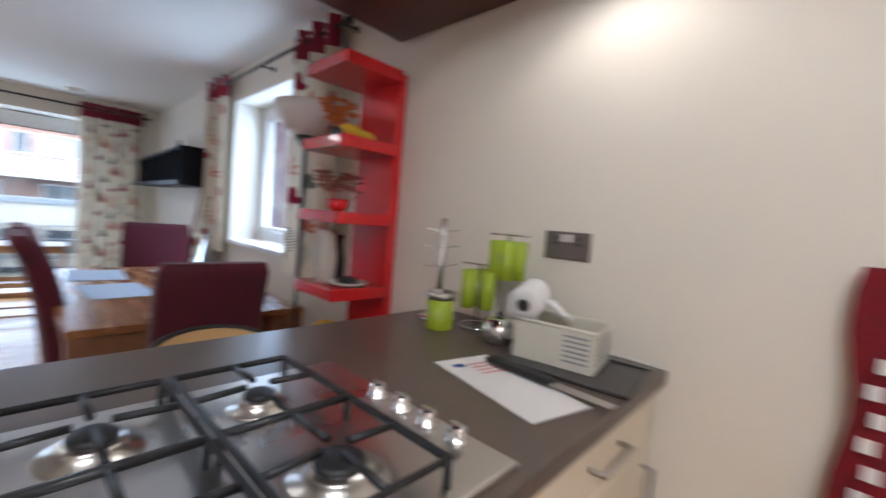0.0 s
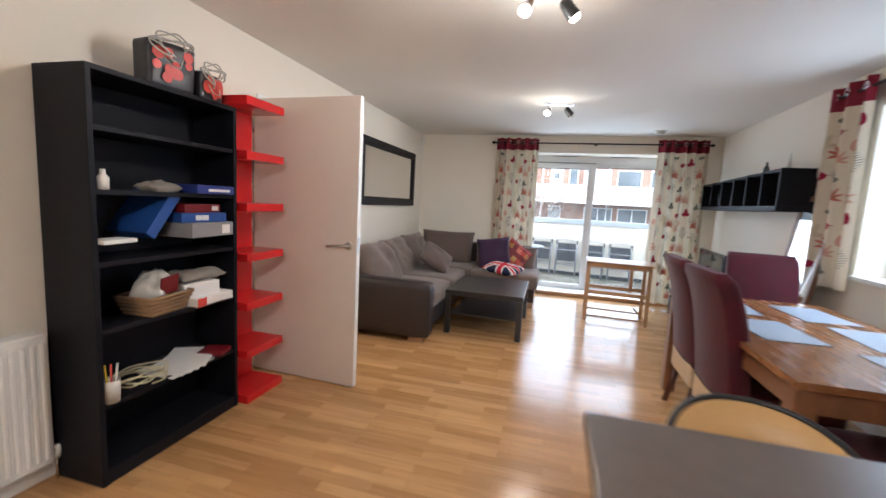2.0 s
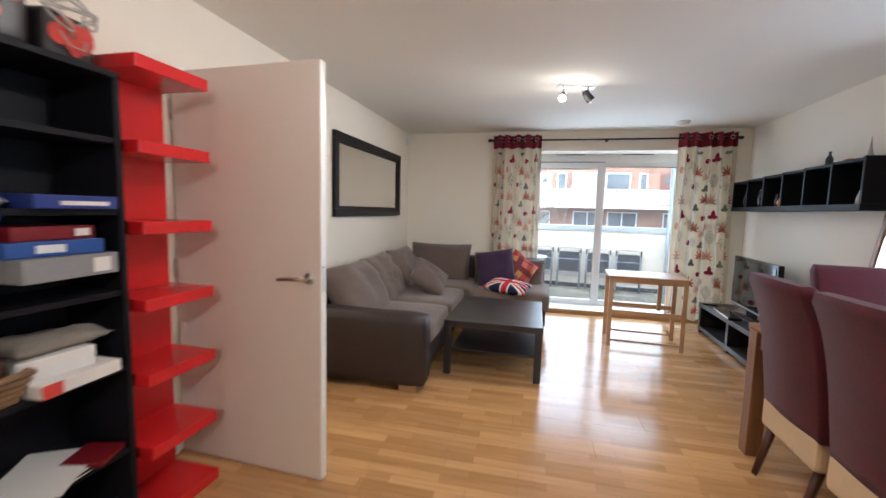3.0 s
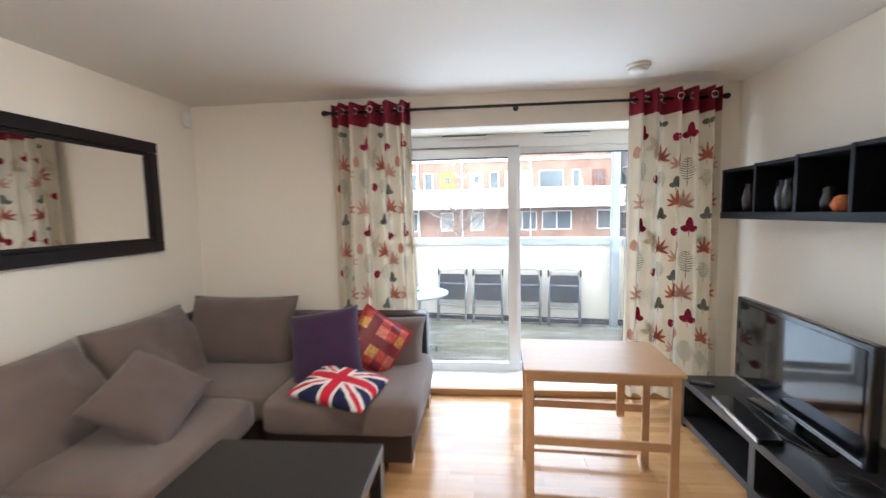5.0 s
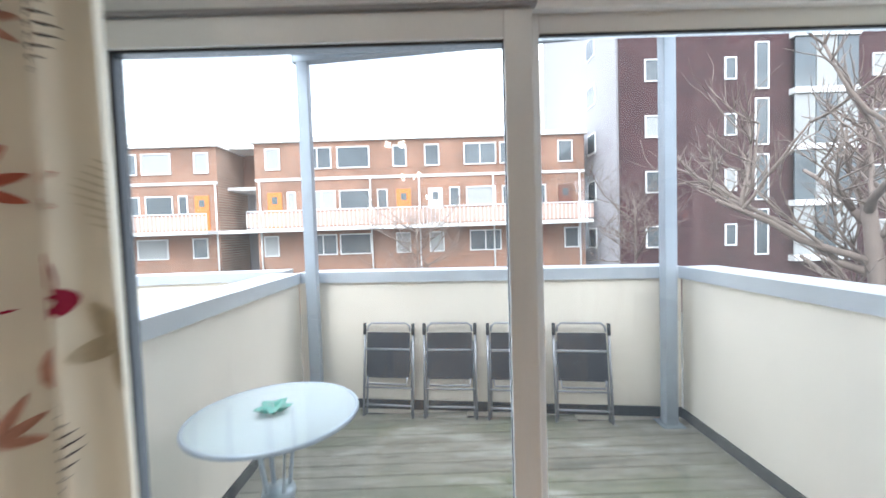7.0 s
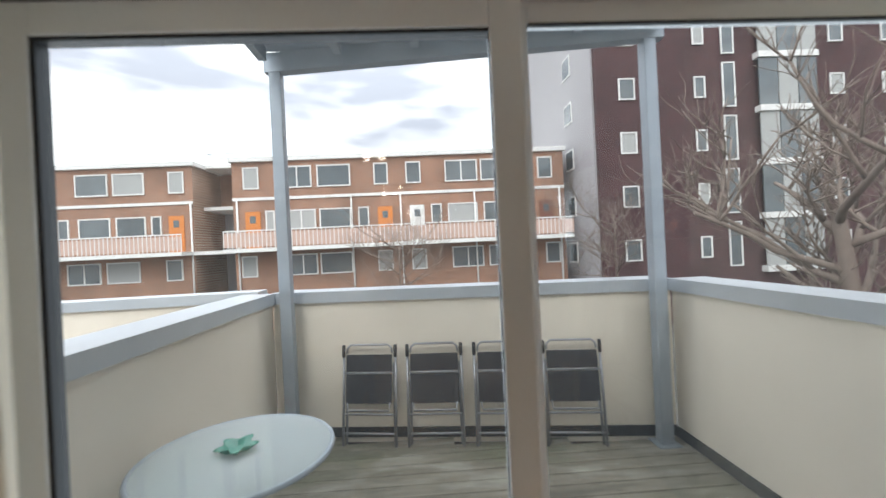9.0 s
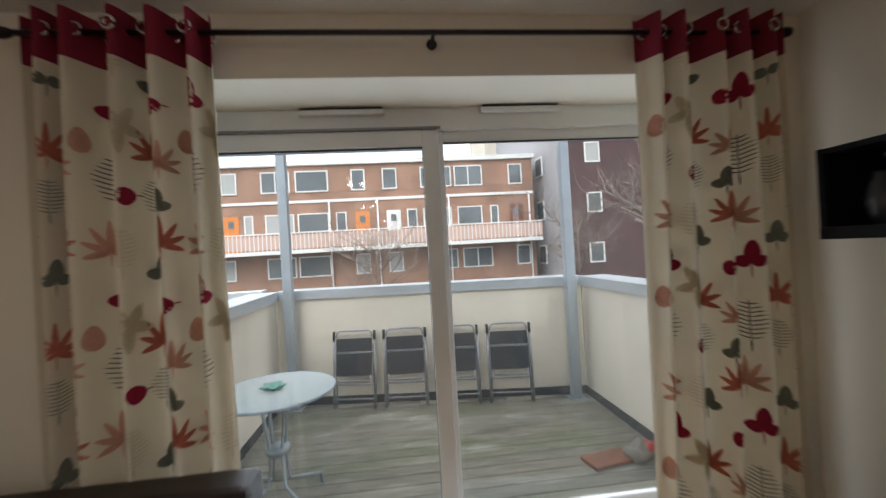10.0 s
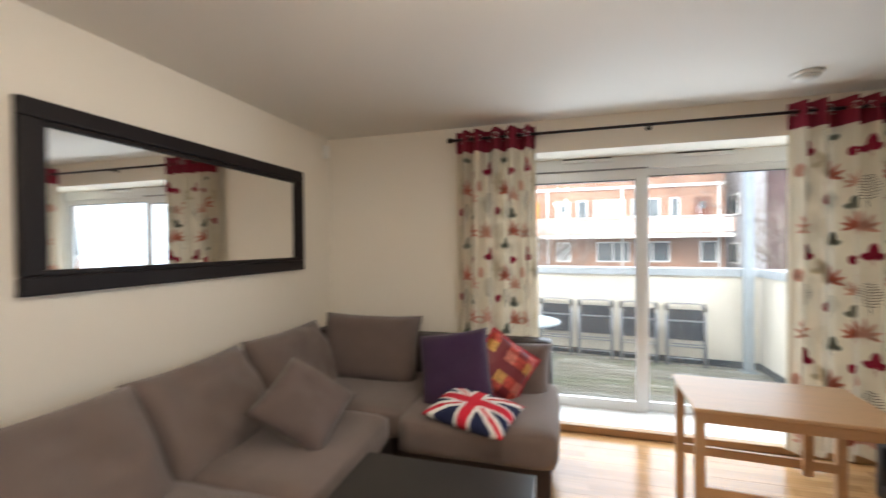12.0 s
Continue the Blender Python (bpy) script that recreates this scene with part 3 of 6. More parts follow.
# ---- patio doors and side window ----
def framed(x0, x1, z0, z1, y0, y1, w):
    return boxes(((x0, y0, z0), (x0 + w, y1, z1)), ((x1 - w, y0, z0), (x1, y1, z1)), ((x0 + w, y0, z0), (x1 - w, y1, z0 + w)), ((x0 + w, y0, z1 - w), (x1 - w, y1, z1)), bevel=0.004)


patio = thing("window_1", "white plastic sliding patio doors with two tall panes", "patio door", (0, 7.0, 0), kind="structure")
part("window_frame", boxes(((PX0, 0, 0), (PX0 + 0.05, 0.07, PZ)), ((PX1 - 0.05, 0, 0), (PX1, 0.07, PZ)), ((PX0 + 0.05, 0, 2.038), (PX1 - 0.05, 0.031, PZ)), ((PX0 + 0.05, 0.031, 2.057), (PX1 - 0.05, 0.07, PZ)), ((PX0 + 0.05, 0, 0), (PX1 - 0.05, 0.07, 0.05)), bevel=0.004), "upvc", patio)
LX = 0.378
slide = part("sliding_leaf", framed(PX0 + 0.05, LX, 0.05, 2.036, -0.012, 0.03, 0.08), "upvc", patio)
part("top_rail", box((PX0 + 0.05, -0.03, 2.038), (LX + 0.01, 0.0, 2.048), 0.002), "greyfile", patio, "grey running track groove")
part("pane", box((PX0 + 0.12, 0.006, 0.12), (LX - 0.07, 0.012, 1.968), 0), "glass", slide).visible_shadow = False
part("gasket", boxes(((PX0 + 0.122, -0.004, 1.946), (LX - 0.075, 0.034, 1.957)), ((PX0 + 0.122, -0.004, 0.125), (PX0 + 0.142, 0.034, 1.946)), ((LX - 0.083, -0.004, 0.125), (LX - 0.075, 0.006, 1.944)), bevel=0), "iron", slide)
fixed = part("fixed_leaf", framed(0.33, PX1 - 0.05, 0.05, 2.056, 0.032, 0.065, 0.075), "upvc", patio)
part("pane", box((0.396, 0.045, 0.14), (PX1 - 0.10, 0.051, 1.986), 0), "glass", fixed).visible_shadow = False
part("gasket", boxes(((0.406, 0.026, 1.973), (PX1 - 0.122, 0.036, 1.982)), ((PX1 - 0.136, 0.026, 0.15), (PX1 - 0.122, 0.036, 1.973)), bevel=0), "iron", fixed)
part("door_handle", tube([(PX1 - 0.09, 0.03, 0.95), (PX1 - 0.09, -0.03, 0.96), (PX1 - 0.09, -0.035, 1.1), (PX1 - 0.09, 0.03, 1.11)], 0.012, 8), "upvc", fixed, "white plastic pull handle", True)
for vx in (-0.275, 0.59):
    v = part("trickle_vent", boxes(((vx, -0.035, 2.112), (vx + 0.4, -0.002, 2.136)), bevel=0.005), "upvc", patio)
    part("slot", box((vx + 0.01, -0.037, 2.136), (vx + 0.39, -0.012, 2.143), 0.001), "iron", v)

side = thing("window_2", "white plastic casement window in a deep recess", "window", (xr(3.0) + 0.25, 3.0, 0), rz=-1.43, kind="structure")
part("window_frame", boxes(((0, -0.745, WZ0 + 0.02), (0.07, -0.685, WZ1)), ((0, 0.685, WZ0 + 0.02), (0.07, 0.745, WZ1)), ((0, -0.685, WZ0 + 0.02), (0.07, 0.685, WZ0 + 0.08)), ((0, -0.685, WZ1 - 0.06), (0.07, 0.685, WZ1)), ((0, -0.12, WZ0 + 0.08), (0.07, -0.06, WZ1 - 0.06)), bevel=0.004), "upvc", side)
for a, b in ((-0.685, -0.12), (-0.06, 0.685)):
    cs = part("casement", boxes(((-0.02, a, WZ0 + 0.08), (0.04, a + 0.065, WZ1 - 0.06)), ((-0.02, b - 0.065, WZ0 + 0.08), (0.04, b, WZ1 - 0.06)), ((-0.02, a + 0.065, WZ0 + 0.08), (0.04, b - 0.065, WZ0 + 0.145)), ((-0.02, a + 0.065, WZ1 - 0.125), (0.04, b - 0.065, WZ1 - 0.06)), bevel=0.005), "upvc", side)
    part("pane", box((0.01, a + 0.06, WZ0 + 0.14), (0.016, b - 0.06, WZ1 - 0.12), 0), "glass", cs).visible_shadow = False
    part("handle", box((-0.05, (a + b) / 2 - 0.05, WZ0 + 0.1), (-0.02, (a + b) / 2 + 0.05, WZ0 + 0.12), 0.005), "upvc", cs)
part("trickle_vent", box((-0.03, 0.12, WZ1 - 0.045), (0, 0.55, WZ1 - 0.015), 0.004), "upvc", side)


# ---- curtains ----
def leaf(cx, cz, ang, length, width):
    """Outline of one printed leaf, in cloth metres."""
    out = []
    for k in range(12):
        a = 2 * math.pi * k / 12
        u, v = length / 2 * (1 + math.cos(a)), width / 2 * math.sin(a) * (1 - 0.25 * math.cos(a))
        out.append((cx + u * math.cos(ang) - v * math.sin(ang), cz + u * math.sin(ang) + v * math.cos(ang)))
    return out


def motif(kind, x, z, s):
    """The lobes of one printed leaf, all growing from shared nodes."""
    up = math.pi / 2
    if kind == "trefoil":
        return [leaf(x, z, up - 0.1, 0.075 * s, 0.05 * s), leaf(x, z, math.pi - 0.1, 0.06 * s, 0.042 * s), leaf(x, z, 0.15, 0.055 * s, 0.04 * s), leaf(x, z, -up, 0.055 * s, 0.005 * s)]
    if kind == "palm":
        return [leaf(x, z, up + a, 0.10 * s * (1 - 0.12 * abs(a)), 0.021 * s) for a in (-1.8, -1.2, -0.6, 0.0, 0.6, 1.2, 1.8)] + [leaf(x, z, -up, 0.05 * s, 0.004 * s)]
    if kind == "drop":
        tip = (x + 0.08 * s * math.cos(0.15), z + 0.08 * s * math.sin(0.15))
        return [leaf(x, z, 0.15, 0.08 * s, 0.07 * s), leaf(*tip, 0.1, 0.03 * s, 0.006 * s)]
    if kind == "oval":
        return [leaf(x, z, up, 0.09 * s, 0.072 * s)]
    if kind == "flower":
        return [leaf(x, z, up + a, 0.085 * s, 0.036 * s) for a in (0.6, -0.6, 1.7, -1.7, 3.1)]
    rows = []
    for k in range(9):
        node = z + (k * 0.016 - 0.05) * s
        rows.append(leaf(x, node, up, 0.016 * s, 0.005 * s))
        for sg in (0.25, math.pi - 0.25):
            rows.append(leaf(x, node, sg, 0.08 * s * (1 - abs(k - 3.5) * 0.13), 0.0042 * s))
    return rows + [leaf(x, z - 0.05 * s, -up, 0.05 * s, 0.006 * s)]


# one repeat of the print: kind, colour, across, down, size
REPEAT_W, REPEAT_H = 0.62, 0.68
PRINT = (("palm", "p_salmon", 0.10, 0.10, 1.15), ("trefoil", "p_crimson", 0.15, 0.28, 1.2), ("oval", "p_salmon", 0.03, 0.44, 1.0), ("fern", "p_dark", 0.13, 0.54, 1.1),
         ("fern", "p_beige", 0.27, 0.11, 0.9), ("flower", "p_beige", 0.28, 0.36, 1.1), ("drop", "p_crimson", 0.26, 0.60, 0.9), ("trefoil", "p_green", 0.41, 0.19, 1.0),
         ("palm", "p_coral", 0.40, 0.44, 1.1), ("fern", "p_green", 0.40, 0.60, 0.8), ("palm", "p_coral", 0.54, 0.09, 1.0), ("drop", "p_crimson", 0.50, 0.30, 0.85),
         ("palm", "p_salmon", 0.55, 0.50, 0.9), ("trefoil", "p_green", 0.53, 0.64, 0.9))


def curtain(label, at, rz, width, z0, z1, folds, depth, seed, flare=0.06):
    """A gathered eyelet curtain: x along the pole, the room on the -y side."""
    rnd = random.Random(seed)
    cur = thing("curtain", label, "curtain", at, rz, "eyelet curtains")
    n = 120
    ph = [rnd.uniform(-0.5, 0.5) for _ in range(4)]

    def plan(u, z):
        k = (z1 - z) / (z1 - z0)
        w = width * (1 + flare * k)
        x = (u - 0.5) * w + 0.01 * math.sin(u * 17 + ph[0] + 2 * k)
        uu = u + 0.035 * math.sin(2 * math.pi * u + ph[1]) + 0.02 * k * math.sin(5 * u + ph[2])
        d = depth * (0.85 - 0.15 * k) * math.sin(2 * math.pi * folds * uu + ph[3]) * (0.75 + 0.35 * math.sin(3.1 * u + ph[2]))
        return x, d

    ref = [plan(k / n, (z0 + z1) / 2) for k in range(n + 1)]
    run = [0.0]
    for a, b in zip(ref, ref[1:]):
        run.append(run[-1] + math.hypot(b[0] - a[0], b[1] - a[1]))

    def cloth(s, z, off=0.0):
        u = float(np.interp(s, run, np.linspace(0, 1, n + 1)))
        x, d = plan(u, z)
        xa, da = plan(max(0, u - 0.004), z)
        xb, db = plan(min(1, u + 0.004), z)
        t = Vector((xb - xa, db - da, 0)).normalized()
        nn = Vector((t.y, -t.x, 0))
        return Vector((x, d, z)) + nn * off

    def sheet(za, zb, rows, off=0.0):
        bm = bmesh.new()
        g = [[bm.verts.new(Vector((*plan(k / n, za + (zb - za) * r / rows), za + (zb - za) * r / rows)) + Vector((0, off, 0))) for k in range(n + 1)] for r in range(rows + 1)]
        for r in range(rows):
            for k in range(n):
                f = bm.faces.new((g[r][k], g[r][k + 1], g[r + 1][k + 1], g[r + 1][k]))
                f.smooth = True
        return bm

    zb = z1 - 0.17
    part("cloth", sheet(z0, zb, 24), "cloth", cur)
    hd = part("heading_band", sheet(zb, z1, 4), "band", cur, "burgundy heading band")
    for k in range(int(folds * 2)):
        u = (k + 0.5) / (folds * 2)
        x, d = plan(u, z1 - 0.065)
        part("eyelet", tube([(x + 0.022 * math.cos(a), d - 0.004, z1 - 0.065 + 0.022 * math.sin(a)) for a in np.linspace(0, 2 * math.pi, 13)[:-1]], 0.005, 6, True), "chrome", hd)
    shift = rnd.uniform(0, REPEAT_W)
    for c in range(-1, int(run[-1] / REPEAT_W) + 2):
        for r, (kind, colour, du, dv, size) in itertools.product(range(int((zb - z0) / REPEAT_H) + 2), PRINT):
            s, z = c * REPEAT_W + du + shift, zb + 0.12 - r * REPEAT_H - dv
            bm = bmesh.new()
            for pts in motif(kind, s, z, size):
                if min(p[0] for p in pts) < 0.004 or max(p[0] for p in pts) > run[-1] - 0.004 or min(p[1] for p in pts) < z0 + 0.01 or max(p[1] for p in pts) > zb - 0.005:
                    continue
                cx, cz = sum(p[0] for p in pts) / len(pts), sum(p[1] for p in pts) / len(pts)
                mid = bm.verts.new(cloth(cx, cz, 0.0022))
                inner = [bm.verts.new(cloth((p[0] + cx) / 2, (p[1] + cz) / 2, 0.0022)) for p in pts]
                outer = [bm.verts.new(cloth(p[0], p[1], 0.0022)) for p in pts]
                m = len(pts)
                for k in range(m):
                    bm.faces.new((mid, inner[k], inner[(k + 1) % m]))
                    bm.faces.new((inner[k], outer[k], outer[(k + 1) % m], inner[(k + 1) % m]))
            if len(bm.faces):
                bmesh.ops.remove_doubles(bm, verts=bm.verts, dist=0.0004)
                part("printed_motif", bm, colour, cur)
            else:
                bm.free()
    return cur


def pole(label, x0, x1, at, rz):
    p = thing("curtain_pole", label, "curtain pole", at, rz)
    part("rod", tube([(x0, 0, 0), (x1, 0, 0)], 0.011, 10), "pole", p)
    for x, s in ((x0, -1), (x1, 1)):
        part("finial", lathe([(0.011, -0.02), (0.016, -0.01), (0.022, 0.012), (0.018, 0.03), (0.006, 0.04)], 14, m=pose(x, 0, 0, 0, 90 * s, 0)), "pole", p, smooth=True)
    for x in (x0 + 0.04, (x0 + x1) / 2, x1 - 0.04):
        b = part("bracket", tube([(x, 0.09, 0), (x, 0.0, -0.002)], 0.007, 8), "pole", p)
        part("rose", lathe([(0.022, 0), (0.02, 0.008), (0.008, 0.012)], 12, m=pose(x, 0.093, 0, 90, 0, 0)), "pole", b, smooth=True)
    return p


pole("thin dark bronze curtain pole above the patio doors", -1.13, 1.80, (0, 6.555, 2.275), 0)
curtain("cream curtain printed with red and grey leaves, burgundy heading", (-0.775, 6.555, 0), 0, 0.63, 0.05, 2.34, 5.5, 0.07, 3)
curtain("cream curtain printed with red and grey leaves, burgundy heading", (1.465, 6.555, 0), 0, 0.62, 0.05, 2.34, 5.5, 0.068, 8, 0.12)
pole("thin dark bronze curtain pole above the side window", -1.10, 1.12, (xr(3.0) - 0.09, 3.0, 2.262), -91.43)
curtain("short leaf-print curtain resting bunched on the window sill", (xr(3.93) - 0.09, 3.92, 0), -91.43, 0.48, 0.86, 2.33, 3, 0.05, 5)
curtain("leaf-print curtain with burgundy heading beside the red shelf", (xr(2.2) - 0.09, 2.2, 0), -91.43, 0.52, 0.86, 2.33, 3.5, 0.045, 12)


# ---- seating corner ----
def sofa():
    s = thing("corner_sofa", "large corner sofa in taupe fabric with dark brown leather base", "sofa", (-2.305, 3.72, 0))
    # local: x from the side wall, y along it; far run along the patio wall
    part("base", boxes(((0.02, 0.2, 0.07), (1.02, 1.95, 0.30)), ((0.02, 1.95, 0.07), (1.95, 2.78, 0.30)), bevel=0.02), "leather", s)
    part("arm", soft_box((0.0, 0.0, 0.05), (1.09, 0.2, 0.58), 0.05, 1, 0.008), "leather", s, "dark leather arm")
    part("backrest", boxes(((0, 0.2, 0.07), (0.15, 2.62, 0.66)), ((0, 2.64, 0.07), (1.95, 2.8, 0.735)), bevel=0.03), "leather", s)
    for k, (y0, y1) in enumerate(((0.2, 1.02), (1.02, 1.86))):
        part("seat_cushion", soft_box((0.13, y0, 0.27), (1.06, y1, 0.455), 0.06, 3 + k, 0.012, 9), "taupe", s)
    part("seat_cushion", soft_box((0.13, 1.86, 0.27), (1.1, 2.66, 0.455), 0.05, 8, 0.01, 9), "taupe", s)
    part("seat_cushion", soft_box((1.1, 1.78, 0.24), (2.0, 2.66, 0.455), 0.06, 11, 0.012, 9), "taupe", s)
    part("front_panel", box((1.12, 1.83, 0.08), (1.96, 1.9, 0.26), 0.015), "leather", s)
    for k, (x, y, w, rz, tz) in enumerate(((0.30, 0.60, 0.80, 86, 56), (0.28, 1.32, 0.74, 94, 58), (0.26, 2.06, 0.78, 90, 66))):
        part("back_cushion", cushion(w, 0.56, 0.24, pose(x, y, 0.60, 0, 0, rz) @ pose(0, 0, 0, tz, 0, 0), 18, k + 1, 0.05, 3.4), "taupe", s)
    part("back_cushion", cushion(0.82, 0.52, 0.24, pose(0.60, 2.48, 0.65, 74, 0, 0), 18, 7, 0.015, 5), "taupe_dark", s)
    part("back_cushion", cushion(0.92, 0.42, 0.23, pose(1.50, 2.48, 0.545, 74, 0, 0), 18, 9, 0.02, 5), "taupe_dark", s)
    for x, y in ((0.95, 0.1), (0.1, 0.1), (1.88, 1.92), (1.88, 2.7), (0.1, 2.7)):
        part("foot", box((x - 0.07, y - 0.05, 0), (x + 0.07, y + 0.05, 0.07), 0.004), "beech", s)
    return s


sofa()


def cushion_thing(label, w, h, t, m, material, seed, square=3.0):
    c = thing("cushion", label, "cushion", (0, 0, 0), 0, "scatter cushions")
    c.matrix_world = m
    part("cover", cushion(w, h, t, Matrix.Identity(4), 18, seed, 0.02, square), material, c)
    return c


cushion_thing("mushroom scatter cushion leaning on the sofa corner", 0.42, 0.42, 0.15, pose(-1.58, 5.20, 0.615, 42, 0, 62) @ pose(0, 0, 0, 0, 0, 38), "taupe_dark", 4)
cushion_thing("square purple cushion propped on the sofa", 0.46, 0.46, 0.15, pose(-0.94, 5.86, 0.655, 68, -9, 4), "purple", 6, 4)
sq = thing("sequin_cushion", "patchwork cushion of red, gold and brown sequin squares", "cushion", (0, 0, 0), 0, "scatter cushions")
sq.matrix_world = pose(-0.66, 6.02, 0.63, 66, 36, 12)
bm = cushion(0.36, 0.36, 0.12, Matrix.Identity(4), 20, 7, 0.015, 4)
for f in bm.faces:
    c = f.calc_center_median()
    i, j = int((c.x + 0.18) / 0.072), int((c.y + 0.18) / 0.072)
    f.material_index = (i * 2 + j * 3 + i * j) % 4
part("cover", bm, ("sequin", "gold", "darkred", "sequin_pale"), sq)
part("trim", tube([(0.185 * a, 0.185 * b, 0) for a, b in ((-1, -1), (-0.92, 0), (-1, 1), (0, 0.92), (1, 1), (0.92, 0), (1, -1), (0, -0.92))], 0.008, 6, True), "sequin_edge", sq)


def flag_cushion():
    c = thing("flag_cushion", "flag-pattern cushion lying flat in navy, red and white", "cushion", (0, 0, 0), 0, "scatter cushions")
    c.matrix_world = pose(-0.77, 5.62, 0.495, 8, 5, -14)
    w, h, n = 0.48, 0.34, 48
    bm = cushion(w, h, 0.12, Matrix.Identity(4), n, 5, 0.008, 3.2)
    for f in bm.faces:
        p = f.calc_center_median()
        u, v = p.x / (w / 2), p.y / (h / 2)
        if abs(u) < 0.11 or abs(v) < 0.15:
            k = 2
        elif abs(u) < 0.2 or abs(v) < 0.27:
            k = 1
        elif abs(abs(u) - abs(v)) < 0.08:
            k = 2
        elif abs(abs(u) - abs(v)) < 0.24:
            k = 1
        else:
            k = 0
        f.material_index = k
    part("cover", bm, ("navy", "flag_white", "flag_red"), c)


flag_cushion()


def lack_table():
    t = thing("coffee_table", "low black-brown coffee table with an open under-shelf", "coffee table", (-0.79, 4.65, 0))
    part("tabletop", box((-0.39, -0.48, 0.40), (0.39, 0.48, 0.45), 0.004), "black2", t)
    part("shelf", box((-0.34, -0.43, 0.19), (0.34, 0.43, 0.205), 0.002), "black2", t)
    for sx in (-1, 1):
        for sy in (-1, 1):
            part("leg", box((sx * 0.36 - 0.028, sy * 0.45 - 0.028, 0), (sx * 0.36 + 0.028, sy * 0.45 + 0.028, 0.40), 0.003), "black2", t)


lack_table()


def small_table():
    t = thing("side_table", "light beech folding side table with slim legs", "table", (0.63, 5.55, 0), -3.5)
    part("tabletop", box((-0.365, -0.245, 0.708), (0.365, 0.245, 0.727), 0.006), "beech", t)
    for sy in (-0.2, 0.2):
        part("apron", box((-0.33, sy - 0.011, 0.655), (0.33, sy + 0.011, 0.708), 0.002), "beech", t)
        for sx in (-0.335, 0.335):
            part("leg", box((sx - 0.02, sy - 0.014, 0), (sx + 0.02, sy + 0.014, 0.708), 0.004), "beech", t)
        part("stretcher", box((-0.315, sy - 0.01, 0.33), (0.315, sy + 0.01, 0.375), 0.003), "beech", t)
        part("bottom_rail", box((-0.315, sy - 0.008, 0.05), (0.315, sy + 0.008, 0.07), 0.003), "beech", t)
    part("inner_leg", box((0.16, 0.12, 0.33), (0.2, 0.145, 0.708), 0.004), "beech", t)
    part("brace", tube([(0.2, -0.18, 0.2), (0.3, 0.18, 0.07)], 0.011, 6), "beech", t)


small_table()


# ---- television wall ----
def tv_unit():
    u = thing("tv_bench", "long black-brown television bench with an open shelf", "tv bench", (xr(5.5) - 0.29, 5.47, 0), -1.4)
    part("top", box((-0.27, -0.76, 0.30), (0.27, 0.76, 0.345), 0.003), "black2", u)
    part("bottom", box((-0.26, -0.75, 0.03), (0.26, 0.75, 0.075), 0.003), "black2", u)
    for y in (-0.735, 0.0, 0.735):
        part("upright", box((-0.26, y - 0.025, 0.0), (0.26, y + 0.025, 0.30), 0.003), "black2", u)
    part("back", box((0.24, -0.7, 0.075), (0.255, 0.7, 0.30), 0.001), "black2", u)


tv_unit()
tv = thing("television", "black flat screen television on a glossy stand", "television", (1.64, 5.60, 0.345), -4)
part("housing", box((-0.012, -0.49, 0.05), (0.035, 0.49, 0.58), 0.012, seg=3), "gloss_black", tv)
part("screen", box((-0.017, -0.455, 0.105), (-0.0135, 0.455, 0.55), 0), "screen", tv)
part("bezel_strip", box((-0.0165, -0.47, 0.062), (-0.0125, 0.47, 0.08), 0), "steel", tv)
part("neck", box((-0.01, -0.08, 0.01), (0.03, 0.08, 0.08), 0.008), "gloss_black", tv)
part("base", lathe([(0.30, 0), (0.30, 0.006), (0.285, 0.012), (0.05, 0.014)], 32, m=Matrix.Diagonal((0.45, 1, 1, 1))), "gloss_black", tv, smooth=True)
db = thing("set_top_box", "slim silver and black set-top box before the television", "media box", (1.44, 5.62, 0.345), -6)
part("case", box((-0.055, -0.24, 0), (0.055, 0.24, 0.034), 0.004), "gloss_black", db)
part("front_trim", box((-0.058, -0.235, 0.009), (-0.0555, 0.235, 0.024), 0), "steel", db)
rc = thing("remote_control", "small black remote control on the bench", "remote", (1.46, 6.08, 0.345), 70)
part("body", box((-0.022, -0.07, 0), (0.022, 0.07, 0.018), 0.006), "gloss_black", rc)
part("buttons", boxes(*[((-0.014 + 0.011 * i, -0.05 + 0.018 * j, 0.018), (-0.007 + 0.011 * i, -0.042 + 0.018 * j, 0.0195)) for i in range(3) for j in range(6)], bevel=0), "greyfile", rc)
cb = thing("cable_coil", "loose coil of black cable on the television bench", "cable", (1.52, 5.02, 0.347))
part("cable", tube([((0.09 + 0.015 * math.sin(3.3 * a)) * math.cos(a), (0.12 + 0.02 * math.cos(2.1 * a)) * math.sin(a), 0.006 + 0.002 * a) for a in np.linspace(0, 18, 110)], 0.004, 6), "iron", cb, smooth=True)


def display_shelf():
    # stepped cubbies fixed to the wall; local y runs along the wall towards the patio
    y0, y1, z = 4.35, 6.36, 1.43
    s = thing("display_shelf", "black wall shelf of six open cubes stepping in height", "wall shelf", (xr(5.3), 5.355, z), -1.43)
    n, L = 6, 2.0
    part("bottom_board", box((-0.27, -L / 2, -0.022), (-0.002, L / 2, 0.022), 0.002), "black", s)
    part("back_board", box((-0.012, -L / 2, 0.022), (-0.002, L / 2, 0.27), 0.001), "black", s)
    for k in range(n + 1):
        y = -L / 2 + (L - 0.02) * k / n
        h = 0.345 - 0.0065 * k
        part("divider", box((-0.265, y, 0.022), (-0.012, y + 0.022, h), 0.002), "black", s)
    for k in range(n):
        y = -L / 2 + (L - 0.02) * k / n
        part("cube_top", box((-0.262, y + 0.022, 0.317 - 0.0065 * k), (-0.012, y + (L - 0.02) / n, 0.337 - 0.0065 * k), 0.001), "black", s)


